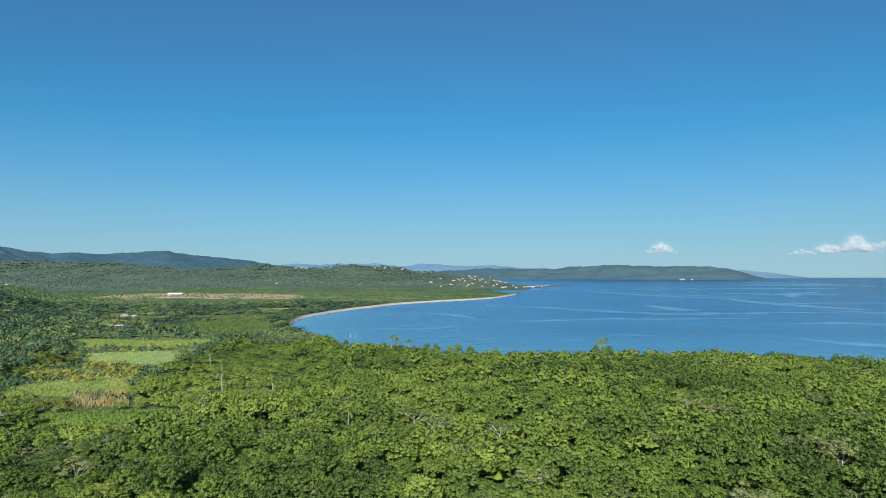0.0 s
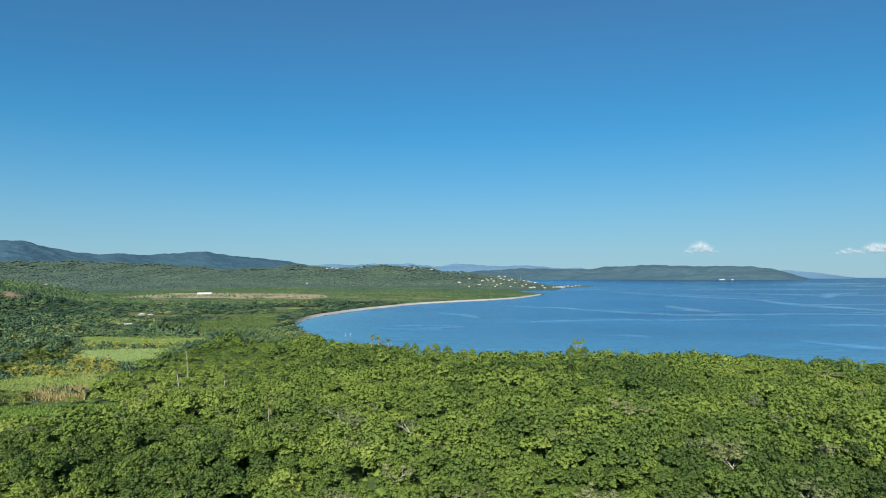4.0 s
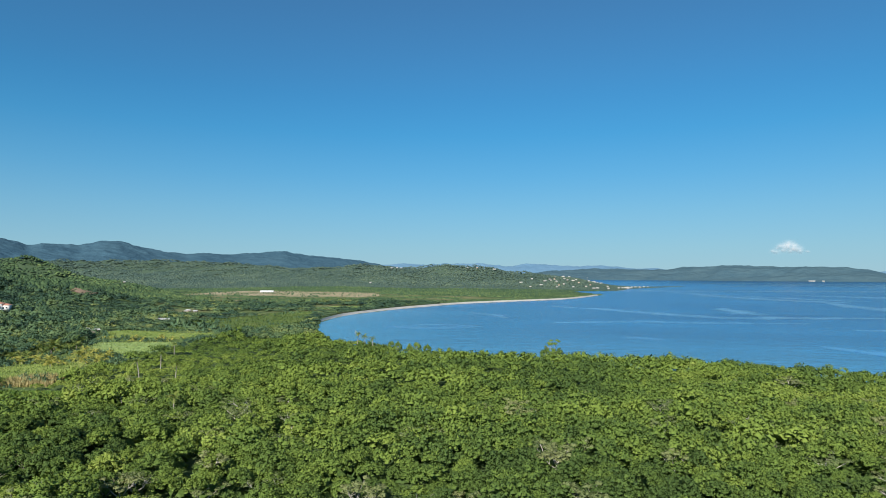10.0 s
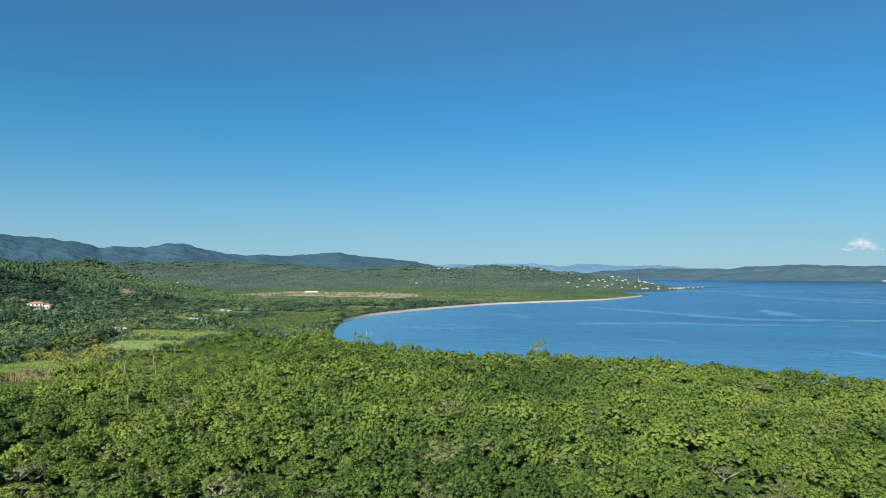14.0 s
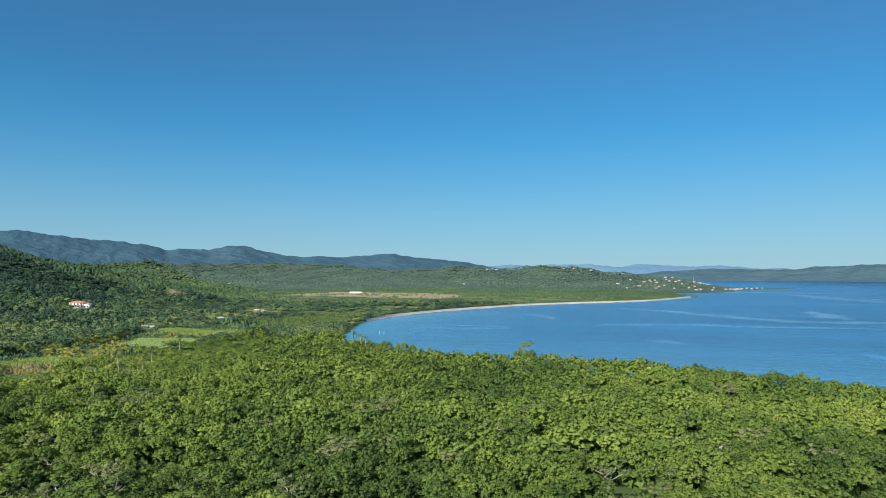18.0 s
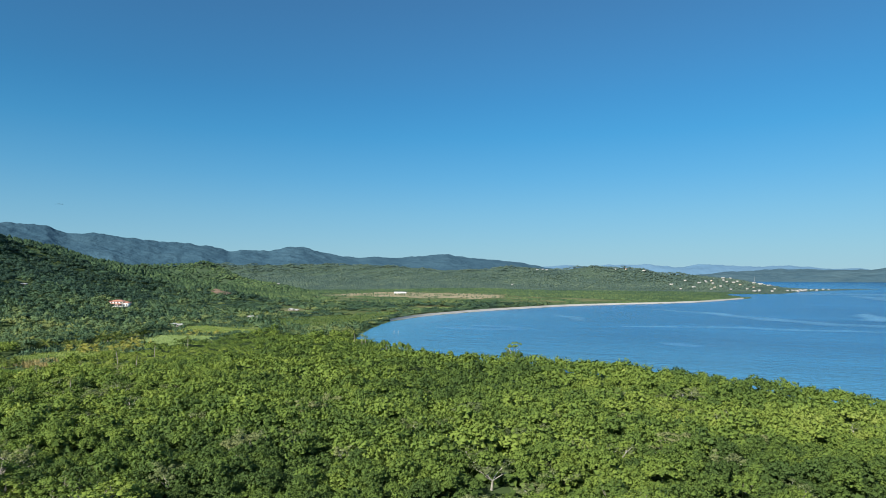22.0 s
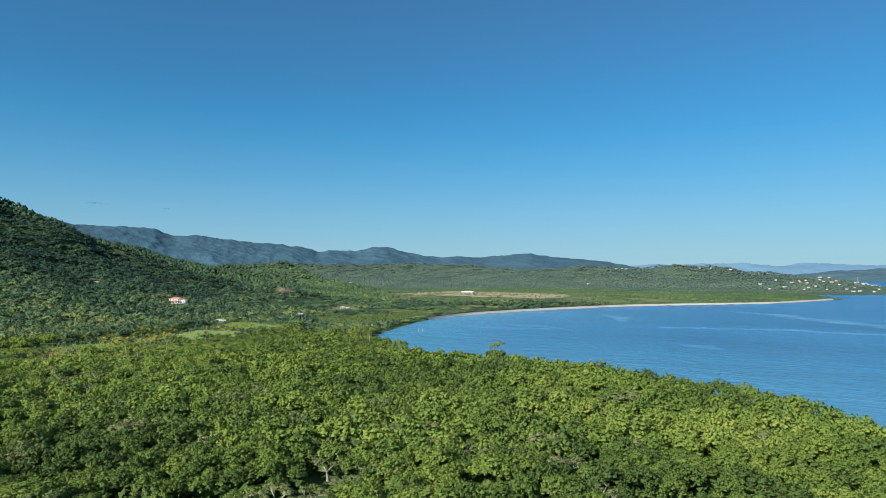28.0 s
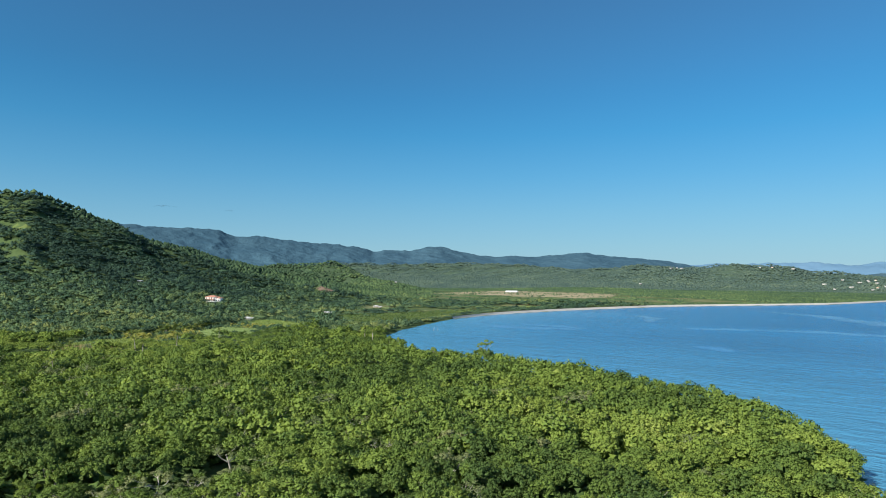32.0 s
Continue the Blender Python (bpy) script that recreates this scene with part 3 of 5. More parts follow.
beach_strip()
FIELDS = {
    "near_pasture": (PASTURE, [(-96, 143), (-97, 152), (-80, 156), (-69, 158), (-60, 148), (-62, 139), (-73, 135), (-88, 137)]),
    "farmland": (FARM_GRASS, [(-122, 163), (-146, 196), (-146, 241), (-195, 320), (-190, 334), (-169, 343), (-124, 349), (-113, 307), (-101, 240), (-92, 186), (-80, 160), (-98, 154)]),
    "palm_field": (GRASS, [(-121, 172), (-130, 186), (-125, 202), (-105, 212), (-91, 181), (-104, 176), (-112, 172)]),
    "main_field": (CROP, [(-140, 242), (-155, 270), (-122, 284), (-106, 260), (-103, 231), (-119, 238)]),
    "back_field": (GRASS, [(-190, 320), (-188, 332), (-146, 326), (-121, 339), (-114, 306), (-126, 295), (-169, 295)]),
    "scrub_field": (FARM_GRASS, [(-179, 360), (-195, 417), (-178, 486), (-183, 524), (-156, 556), (-117, 435), (-106, 372), (-114, 345), (-150, 352), (-175, 345)]),
    "far_pasture": (GRASS, [(-173, 499), (-178, 545), (-152, 560), (-145, 517)]),
    "bay_pasture": (GRASS, [(-180, 576), (-174, 650), (-140, 664), (-134, 606)]),
    "dry_plain": (DRY, [(-540, 890), (-215, 880), (-205, 960), (-260, 1110), (-330, 1150), (-560, 1150)]),
    "clearing": (FARM_GRASS, [(-570, 258), (-548, 261), (-522, 264), (-522, 271), (-545, 279), (-572, 274)]),
}
for nm, (mt, poly) in FIELDS.items():
    tagged(draped("ground_" + nm, mt, poly, 0.2 if nm != "farmland" else 0.1, 3.0 if nm != "dry_plain" else 10.0), "dry tan grass plain" if mt is DRY else "sunlit open grass field", "field", kind="structure")
FIELD_POLYS = [p for _, p in FIELDS.values()]


def open_ground(x, y):
    free = np.zeros(np.shape(x), bool)
    for p in FIELD_POLYS:
        free |= inside(x, y, p)
    return free


# ---------------------------------------------------------------- trees as arrays
def unit(v):
    return v / np.maximum(np.linalg.norm(v, axis=-1, keepdims=True), 1e-9)


def tuft_arrays(seed):
    """A pointed cap of five triangles for the most distant crowns."""
    r = np.random.default_rng(seed)
    ang = np.arange(5) * math.pi * 0.4 + r.uniform(-0.3, 0.3, 5)
    low = np.stack([np.cos(ang), np.sin(ang), r.uniform(-0.1, 0.15, 5)], 1) * r.uniform(0.8, 1.2, (5, 1))
    v = np.concatenate([low, [(r.uniform(-0.3, 0.3), r.uniform(-0.3, 0.3), 1.0)]])
    return v, np.array([(k, (k + 1) % 5, 5) for k in range(5)]), unit(v + (0, 0, 0.2))


CAP = (np.array([(math.cos(a), math.sin(a), -0.35) for a in np.arange(6) * math.pi / 3] + [(0, 0, 0.72)]), np.array([(k, (k + 1) % 6, 6) for k in range(6)]))


def leaf_cards(r, centres, radii, count, size):
    """Small pointed leaf sprays over the outsides of several lobes."""
    k = r.integers(0, len(centres), count)
    d = r.normal(size=(count, 3))
    d[:, 2] = np.abs(d[:, 2]) * 0.9 + 0.1 * d[:, 2]
    d /= np.linalg.norm(d, axis=1)[:, None]
    p = centres[k] + d * radii[k] * r.uniform(0.65, 1.35, (count, 1))
    up = d + r.normal(size=(count, 3)) * 0.4
    up /= np.linalg.norm(up, axis=1)[:, None]
    a = np.cross(up, r.normal(size=(count, 3)))
    a /= np.linalg.norm(a, axis=1)[:, None]
    b = np.cross(up, a)
    s = size * r.uniform(0.6, 1.35, (count, 1))
    tip = up * r.uniform(0.1, 0.5, (count, 1))
    v = np.stack([p - a * s * 0.6 - b * s * 0.4, p + a * s * 0.6 - b * s * 0.4, p + b * s * 0.8 + tip * s], 1).reshape(-1, 3)
    return v, np.arange(3 * count).reshape(-1, 3), np.repeat(unit(d + 0.6 * up), 3, axis=0)


def crown_arrays(seed, lobes, cards, size, flat=0.75, whole=0.22):
    """A crown of about 1 m radius and top at about z = 1: lumpy lobes and leaf sprays on them."""
    r = np.random.default_rng(seed)
    ang = r.uniform(0, 2 * np.pi, lobes)
    rad = np.sqrt((np.arange(lobes) + r.uniform(0.2, 0.8, lobes)) / lobes) * 0.74
    c = np.stack([rad * np.cos(ang), rad * np.sin(ang), (0.56 - 0.78 * rad ** 2) * flat / 0.75 + r.uniform(-0.22, 0.24, lobes)], 1)
    s = r.uniform(0.7, 1.2, (lobes, 1)) * (0.95 / math.sqrt(lobes) + 0.03) * np.array([1, 1, 0.95])
    vs, fs, ns, n = [], [], [], 0
    bv, bf = CAP
    for k in range(lobes):
        w = bv * (1 + r.uniform(-0.2, 0.1, (len(bv), 1))) * s[k] * 0.7 + c[k]
        vs.append(w)
        fs.append(bf + n)
        ns.append(unit(bv + (0, 0, 0.2)))
        n += len(w)
    if cards:
        lv, lf, ln = leaf_cards(r, c, s, cards, size)
        vs.append(lv)
        fs.append(lf + n)
        ns.append(ln)
    v = np.concatenate(vs)
    return v, np.concatenate(fs), unit(np.concatenate(ns) + whole * unit(v + (0, 0, 0.3)) + (0, 0, 0.3))


def scatter(name, protos, place, mat, label, category):
    """Joins many plants into one object of kind stuff. place: rows x, y, z, width, height, turn, tint."""
    vs, fs, ns, ts, n = [], [], [], [], 0
    pick = rng.integers(0, len(protos), len(place))
    for k, (x, y, z, w, h, turn, tint) in zip(pick, place):
        v, f, nm = protos[k]
        c, s = math.cos(turn), math.sin(turn)
        q, m = np.empty_like(v), np.empty_like(v)
        q[:, 0], q[:, 1], q[:, 2] = (v[:, 0] * c - v[:, 1] * s) * w + x, (v[:, 0] * s + v[:, 1] * c) * w + y, v[:, 2] * h + z
        m[:, 0], m[:, 1], m[:, 2] = nm[:, 0] * c - nm[:, 1] * s, nm[:, 0] * s + nm[:, 1] * c, nm[:, 2] * w / h
        vs.append(q)
        fs.append(f + n)
        ns.append(m)
        ts.append(np.full(len(v), tint))
        n += len(v)
    return tagged(mesh_object(name, np.concatenate(vs), np.concatenate(fs), mat, False, np.concatenate(ts), None, unit(np.concatenate(ns))), label, category, kind="stuff")


FLIGHT = [(0, 0), (88, 4), (150, 25), (207, 57)]


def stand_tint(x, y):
    """How light the plants of a place are: vine-covered scrub is bright; other patches are painted light and shade."""
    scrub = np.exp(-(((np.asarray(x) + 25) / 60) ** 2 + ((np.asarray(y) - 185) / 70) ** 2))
    # sea is a round patch of shade painted into the near canopy's tint
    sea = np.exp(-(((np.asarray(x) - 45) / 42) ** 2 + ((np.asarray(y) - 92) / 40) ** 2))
    # the unnamed terms paint further darker and brighter patches by position
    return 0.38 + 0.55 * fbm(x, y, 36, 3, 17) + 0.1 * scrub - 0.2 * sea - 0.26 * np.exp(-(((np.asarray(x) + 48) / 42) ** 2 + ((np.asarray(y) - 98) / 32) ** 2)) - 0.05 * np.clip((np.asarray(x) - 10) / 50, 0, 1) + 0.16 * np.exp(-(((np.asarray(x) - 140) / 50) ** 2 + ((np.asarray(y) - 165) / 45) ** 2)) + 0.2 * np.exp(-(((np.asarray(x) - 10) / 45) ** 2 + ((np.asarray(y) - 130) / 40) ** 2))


# ---------------------------------------------------------------- plants as things
def tube(path, radii, sides=5):
    """A tapered limb along a path, as triangles."""
    path, k = np.asarray(path, float), len(path)
    along = np.gradient(path, axis=0)
    along /= np.linalg.norm(along, axis=1)[:, None]
    side = np.cross(along, (0.31, 0.87, 0.38))
    side /= np.linalg.norm(side, axis=1)[:, None]
    other = np.cross(along, side)
    a = np.arange(sides) * 2 * np.pi / sides
    v = path[:, None] + np.asarray(radii)[:, None, None] * (side[:, None] * np.cos(a)[:, None] + other[:, None] * np.sin(a)[:, None])
    i = (np.arange(k - 1)[:, None] * sides + np.arange(sides)[None]).ravel()
    j = (np.arange(k - 1)[:, None] * sides + (np.arange(sides)[None] + 1) % sides).ravel()
    return v.reshape(-1, 3), np.concatenate([np.stack([i, j, j + sides], 1), np.stack([i, j + sides, i + sides], 1)])


def join(pieces):
    vs, fs, n = [], [], 0
    for v, f in pieces:
        vs.append(v)
        fs.append(f + n)
        n += len(v)
    return np.concatenate(vs), np.concatenate(fs)


def limbs(r, tall, spread, forks, thick):
    """A trunk that forks into crooked limbs and twigs; also gives the tips."""
    lean = r.normal(0, 0.06, 2) * tall
    fork = np.array([lean[0], lean[1], tall * r.uniform(0.4, 0.5)])
    out, tips = [tube([(0, 0, -0.5), fork * (0.5, 0.5, 0.5), fork], [thick * 1.3, thick, thick * 0.8])], []
    for k in range(forks):
        a = 2 * math.pi * (k + r.uniform(-0.3, 0.3)) / forks
        end = fork + np.array([math.cos(a) * spread * r.uniform(0.6, 1), math.sin(a) * spread * r.uniform(0.6, 1), tall * r.uniform(0.32, 0.52)])
        mid = (fork + end) / 2 + r.normal(0, 0.1 * spread, 3)
        out.append(tube([fork, mid, end], [thick * 0.6, thick * 0.42, thick * 0.18], 4))
        for _ in range(3):
            tip = end + np.array([*r.normal(0, 0.33 * spread, 2), tall * r.uniform(0.0, 0.18)])
            out.append(tube([mid * 0.45 + end * 0.55, (mid + end + 2 * tip) / 4 + r.normal(0, 0.04 * spread, 3), tip], [thick * 0.26, thick * 0.2, thick * 0.09], 3))
            tips.append(tip)
    v, f = join(out)
    return v, f, np.array(tips)


def tree_proto(name, label, seed, leaf, wide, tall, lobes, cards, size, flat):
    r = np.random.default_rng(seed)
    top = tagged(new(name), label, "tree", name.replace("_", " ") + "s of the near stand")
    v, f, _ = limbs(r, tall * 0.74, wide * 0.42, 4, 0.15)
    mesh_object("trunk", v, f, BARK, True, parent=top)
    cv, cf, cn = crown_arrays(seed + 1, lobes, cards, size / wide, flat)
    deep = tall * (0.5 if flat < 0.8 else 0.56)
    mesh_object("crown", cv * (wide, wide, deep) + (0, 0, tall * 0.98 - deep), cf, leaf, parent=top, normals=unit(cn * (1, 1, wide / deep)))
    return top


def sparse_proto(name, label, seed, wide, tall, cards, leaf):
    r = np.random.default_rng(seed)
    top = tagged(new(name), label, "tree", name.replace("_", " ") + "s of the near stand")
    v, f, tips = limbs(r, tall, wide * 0.75, 5, 0.17)
    mesh_object("trunk", v, f, PALE_BARK, True, parent=top)
    if cards:
        rad = np.full((len(tips), 3), 0.2 * wide) * r.uniform(0.5, 1.1, (len(tips), 1))
        lv, lf, ln = leaf_cards(r, tips, rad, cards, 0.2)
        mesh_object("crown", lv, lf, leaf, parent=top, normals=ln)
    return top


def plant_all(protos, rows, lift=0.0):
    """Sets copies of the prototypes at rows of x, y, z, size, turn; the prototypes take the first places."""
    for k, (x, y, z, size, turn, *wide) in enumerate(rows):
        w = wide[0] if wide else size
        m = pose(x, y, z + lift, 0, 0, math.degrees(turn)) @ Matrix.Diagonal((w, w, size, 1))
        if k < len(protos):
            protos[k].matrix_basis = m
        else:
            copy_thing(protos[k % len(protos)], m)


PALE_BARK = mottled("bleached_bark", [(0.3, (0.36, 0.34, 0.3)), (0.7, (0.56, 0.53, 0.48))], 1.2, 0.85, 8.0, 0.3)

# the near stand on a jittered grid
gx, gy = np.meshgrid(np.arange(-178, 262, 3.5), np.arange(-60, 335, 3.5))
px, py = (gx + rng.uniform(-1.7, 1.7, gx.shape)).ravel(), (gy + rng.uniform(-1.7, 1.7, gx.shape)).ravel()
d_flight, _ = segments(px, py, FLIGHT)
d_shore, _ = segments(px, py, COAST)
keep = inside(px, py, LAND) & ~open_ground(px, py) & (px > -0.9 * py - 70) & (d_shore > 0.4)
keep &= (vnoise(px / 6.0, py / 6.0, 77) > 0.15)
px, py, d_flight, d_shore = px[keep], py[keep], d_flight[keep], d_shore[keep]
pz = height(px, py)
scrubby = np.exp(-(((px + 25) / 60) ** 2 + ((py - 185) / 70) ** 2))
low = np.exp(-(((px + 82) / 42) ** 2 + ((py - 235) / 75) ** 2))
low2 = np.exp(-(((px + 92) / 40) ** 2 + ((py - 132) / 22) ** 2))
p_tall = (5.6 + 2.0 * fbm(px, py, 26, 2, 23) + 3.0 * fbm(px, py, 12, 2, 29) - 1.0 * scrubby - 2.6 * low - 3.0 * low2) * rng.uniform(0.72, 1.32, len(px)) * np.clip(np.where(px > 50, 0.85, 0.55) + d_shore / 40, 0, 1)
p_tall += 1.2 * np.clip((px - 60) / 60, 0, 1) * np.clip(1.4 - d_shore / 30, 0, 1)
p_wide = np.clip(np.exp(rng.normal(0.92, 0.3, len(px))), 1.4, 4.4)
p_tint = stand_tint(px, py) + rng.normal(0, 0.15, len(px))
west = ((px < -100) & (py > 185)) | ((px < -62) & (py > 300)) | (px < -150)
p_tint += np.where(west, 0.12, 0)
p_tall = np.maximum(p_tall, np.where(d_shore > 12, 2.4, 1.2))
p_turn = rng.uniform(0, 6.28, len(px))
front = [(-66, 82), (8, 67), (45, 67), (86, 72), (108, 80), (130, 97), (160, 117), (190, 145), (205, 165)]
ahead = inside(px, py, [(-180, 150), (-110, 130)] + front + [(262, 230), (262, 340), (-180, 340)])
d_front, _ = segments(px, py, front)
NEAR = (ahead & (d_front < 34)) | (d_front < 9)
ahead |= NEAR
p_tall *= np.clip(0.82 + 0.07 * p_wide, 0.85, 1.12)
p_tall = np.minimum(p_tall, 3.2 + 1.25 * p_wide)
p_wide = np.minimum(p_wide * np.where(NEAR, 1.05, 1.18), 0.7 + 0.52 * p_tall)
kind = vnoise(px / 9.0, py / 9.0, 91) + rng.normal(0, 0.12, len(px))
scatter_pick = rng.random(len(px))
order = np.argsort(d_front)
chosen = [i for i in order if NEAR[i]]
mangroves = [i for i in chosen if kind[i] > 0.42][:300]
broadleaf = [i for i in chosen if kind[i] <= 0.42][:180]
greys = [i for i in order if ahead[i] and d_front[i] < 90 and d_shore[i] > 16 and scatter_pick[i] < 0.085 and kind[i] <= 0.7][:150]
taken = np.zeros(len(px), bool)
taken[mangroves + broadleaf + greys] = True
as_rows = lambda sel, unit: [(px[i], py[i], pz[i], p_tall[i] / unit, p_turn[i], p_wide[i] / 2.9) for i in sel]
plant_all([tree_proto("mangrove_tree", "bright green leafy mangrove tree in a dense stand", 400 + 10 * k, TREE_LEAF, 3.1 + 0.2 * (k % 3), 6.0, 76, 2000, 0.16, 0.62) for k in range(7)], as_rows(mangroves, 6.0))
plant_all([tree_proto("broadleaf_tree", "dark green rounded broadleaf tree among mangroves", 500 + 10 * k, BROAD_LEAF, 2.9, 6.0, 70, 1900, 0.16, 0.75) for k in range(5)], as_rows(broadleaf, 6.0))
plant_all([sparse_proto("sparse_tree", "grey-green thin-leaved tree with pale bare branches", 600 + 10 * k, 3.1, 6.2, 380 + 420 * (k % 3), GREY_LEAF) for k in range(6)], [(px[i], py[i], pz[i], min(p_tall[i] / 6.0, 0.9), p_turn[i], max(p_wide[i] / 2.9, 1.0)) for i in greys])

p_deep = np.minimum(0.56 * p_tall, 1.1 * p_wide)
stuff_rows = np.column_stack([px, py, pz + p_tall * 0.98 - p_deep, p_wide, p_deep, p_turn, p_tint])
NEAR_P = [crown_arrays(100 + k, 56, 1050, 0.066, 0.62) for k in range(6)]
MID_P = [crown_arrays(200 + k, 30, 250, 0.1, 0.62) for k in range(8)]
BACK_P = [crown_arrays(250 + k, 14, 120, 0.14, 0.62, 0.7) for k in range(8)]
FAR_P = [crown_arrays(300 + k, 10, 44, 0.16, 0.75, 1.2) for k in range(8)]
BUSH_P = [crown_arrays(320 + k, 3, 14, 0.4) for k in range(8)]
UNDER_P = [crown_arrays(340 + k, 8, 26, 0.22, 0.62) for k in range(8)]
TUFT_P = [tuft_arrays(360 + k) for k in range(12)]
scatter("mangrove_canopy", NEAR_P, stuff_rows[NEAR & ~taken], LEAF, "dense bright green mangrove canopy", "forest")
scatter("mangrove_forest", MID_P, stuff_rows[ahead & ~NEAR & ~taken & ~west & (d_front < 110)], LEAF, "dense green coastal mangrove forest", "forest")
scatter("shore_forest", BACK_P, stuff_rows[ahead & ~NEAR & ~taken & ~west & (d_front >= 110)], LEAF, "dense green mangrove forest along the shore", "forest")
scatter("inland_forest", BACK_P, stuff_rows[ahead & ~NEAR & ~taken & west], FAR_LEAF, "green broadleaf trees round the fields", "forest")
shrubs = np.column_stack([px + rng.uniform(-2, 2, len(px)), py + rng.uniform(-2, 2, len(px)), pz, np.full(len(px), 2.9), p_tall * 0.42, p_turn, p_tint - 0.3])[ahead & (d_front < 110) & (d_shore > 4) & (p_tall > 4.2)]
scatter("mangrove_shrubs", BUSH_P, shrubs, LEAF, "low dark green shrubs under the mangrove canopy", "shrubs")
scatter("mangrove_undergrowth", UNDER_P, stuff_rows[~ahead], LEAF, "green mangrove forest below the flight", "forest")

# the rest of the land, in cells that grow with distance
PLAIN = [(-128, 430), (-122, 560), (-112, 640), (-40, 830), (50, 970), (-150, 1010), (-300, 1180), (-480, 1200), (-640, 1120), (-520, 800), (-330, 560), (-240, 430)]
tagged(draped("ground_plain", PLAIN_GRASS, PLAIN, 0.12, 8.0), "flat green and tan farmland with scattered trees", "plain", kind="structure")
SCAR = [(-425 + (13 * math.cos(a) * 0.7 - 22 * math.sin(a) * 0.7) * k, 578 + (13 * math.cos(a) * 0.7 + 22 * math.sin(a) * 0.7) * k)
        for a, k in ((0.0, 1.0), (0.5, 0.8), (0.9, 1.1), (1.4, 0.9), (1.9, 1.05), (2.5, 0.75), (3.0, 1.1), (3.6, 0.85), (4.2, 1.0), (4.7, 0.8), (5.2, 1.1), (5.8, 0.85))]
tagged(draped("ground_scar", EARTH, SCAR, 0.8, 1.2, 0.16), "bare reddish earth cut on the hillside", "earth", kind="structure")
HOUSE_SPOTS = [(-288, 340, 9), (-456, 1057, 24), (-684, 973, 10), (-211, 404, 6), (-219, 409, 4), (-260, 508, 6), (-250, 504, 5), (-196, 318, 6), (-203, 320, 5), (-428, 577, 11), (-338, 299, 4), (-352, 307, 4)]
cells = []
r_at = 95.0
while r_at < 3350:
    step = max(4.3, r_at * (0.0108 if r_at < 800 else 0.0042 if r_at < 1550 else 0.0037))
    az = np.arange(-38, 79, math.degrees(step / r_at))
    cells.append(np.column_stack([az + rng.uniform(-0.5, 0.5, len(az)) * math.degrees(step / r_at), r_at + rng.uniform(-1.0, 1.0, len(az)) * step, np.full(len(az), step)]))
    r_at += step * 1.15
cells = np.concatenate(cells)
qx, qy = 100 - cells[:, 1] * np.sin(np.radians(cells[:, 0])), cells[:, 1] * np.cos(np.radians(cells[:, 0]))
qs = cells[:, 2]
boxed = (qx > -178) & (qx < 262) & (qy > -60) & (qy < 335) & (qx > -0.9 * qy - 70)
q_shore, _ = segments(qx, qy, COAST)
sandy, _ = segments(qx, qy, BAY_SHORE)
q_keep = inside(qx, qy, LAND) & ~boxed & ~open_ground(qx, qy) & (sandy > np.where(qy < 470, 2.0, 10.5)) & (q_shore > 2) & (vnoise(qx / 14, qy / 14, 55) > 0.1)
on_plain = inside(qx, qy, PLAIN)
q_keep &= ~on_plain | (vnoise(qx / 60, qy / 34, 58) * 0.6 + vnoise(qx / 16, qy / 16, 59) * 0.4 > np.where(qy > 760, 0.61, 0.44)) | (sandy < 40)
for hx, hy, hr in HOUSE_SPOTS:
    toward = ((qx - hx) * (110 - hx) + (qy - hy) * (20 - hy)) / math.hypot(110 - hx, 20 - hy)
    q_keep &= np.hypot(qx - hx, qy - hy) > hr
    if hr < 5:
        continue
    q_keep &= ~((np.hypot(qx - hx, qy - hy) < hr * 1.7) & (toward > hr * 0.5)) & ~((toward > 0) & (toward < hr * 1.6 + 4) & (np.hypot(qx - hx, qy - hy) ** 2 - toward ** 2 < (hr * 0.8) ** 2))
qx, qy, qs, on_plain = qx[q_keep], qy[q_keep], qs[q_keep], on_plain[q_keep]
qz = height(qx, qy)
q_far = np.hypot(qx - 100, qy)
q_wide = np.where(q_far > 800, qs * 0.7, np.maximum(2.6, qs * 0.66) * 1.35) * rng.uniform(0.55, 1.5, len(qx))
q_tall = np.where(q_far > 800, 4.6, np.clip(2.8 + 0.42 * qs, 4, 6.5)) * rng.uniform(0.7, 1.35, len(qx)) * np.where(on_plain, np.where(qy > 760, 0.4, 0.75), np.where((q_far > 600) & (qz < 7), 0.55, 1)) * np.where((qx > -205) & (qx < -98) & (qy > 325) & (qy < 570), 0.6, 1) * np.where(q_far > 1150, 0.75, 1)
# the drop with height paints the mountain's shade into its trees
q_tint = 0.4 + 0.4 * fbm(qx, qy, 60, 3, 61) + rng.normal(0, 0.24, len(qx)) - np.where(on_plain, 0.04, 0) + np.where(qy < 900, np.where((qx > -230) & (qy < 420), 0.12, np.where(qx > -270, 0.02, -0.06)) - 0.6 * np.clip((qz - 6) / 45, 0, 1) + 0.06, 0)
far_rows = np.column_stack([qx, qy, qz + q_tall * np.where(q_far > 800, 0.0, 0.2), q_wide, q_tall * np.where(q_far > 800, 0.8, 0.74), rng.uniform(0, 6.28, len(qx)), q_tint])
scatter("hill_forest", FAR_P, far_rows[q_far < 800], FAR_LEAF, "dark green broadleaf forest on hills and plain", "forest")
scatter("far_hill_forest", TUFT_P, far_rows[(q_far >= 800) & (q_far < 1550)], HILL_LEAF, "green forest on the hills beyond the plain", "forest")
scatter("distant_forest", TUFT_P, far_rows[q_far >= 1550], HAZY_LEAF, "distant green wooded hills with painted haze", "forest")


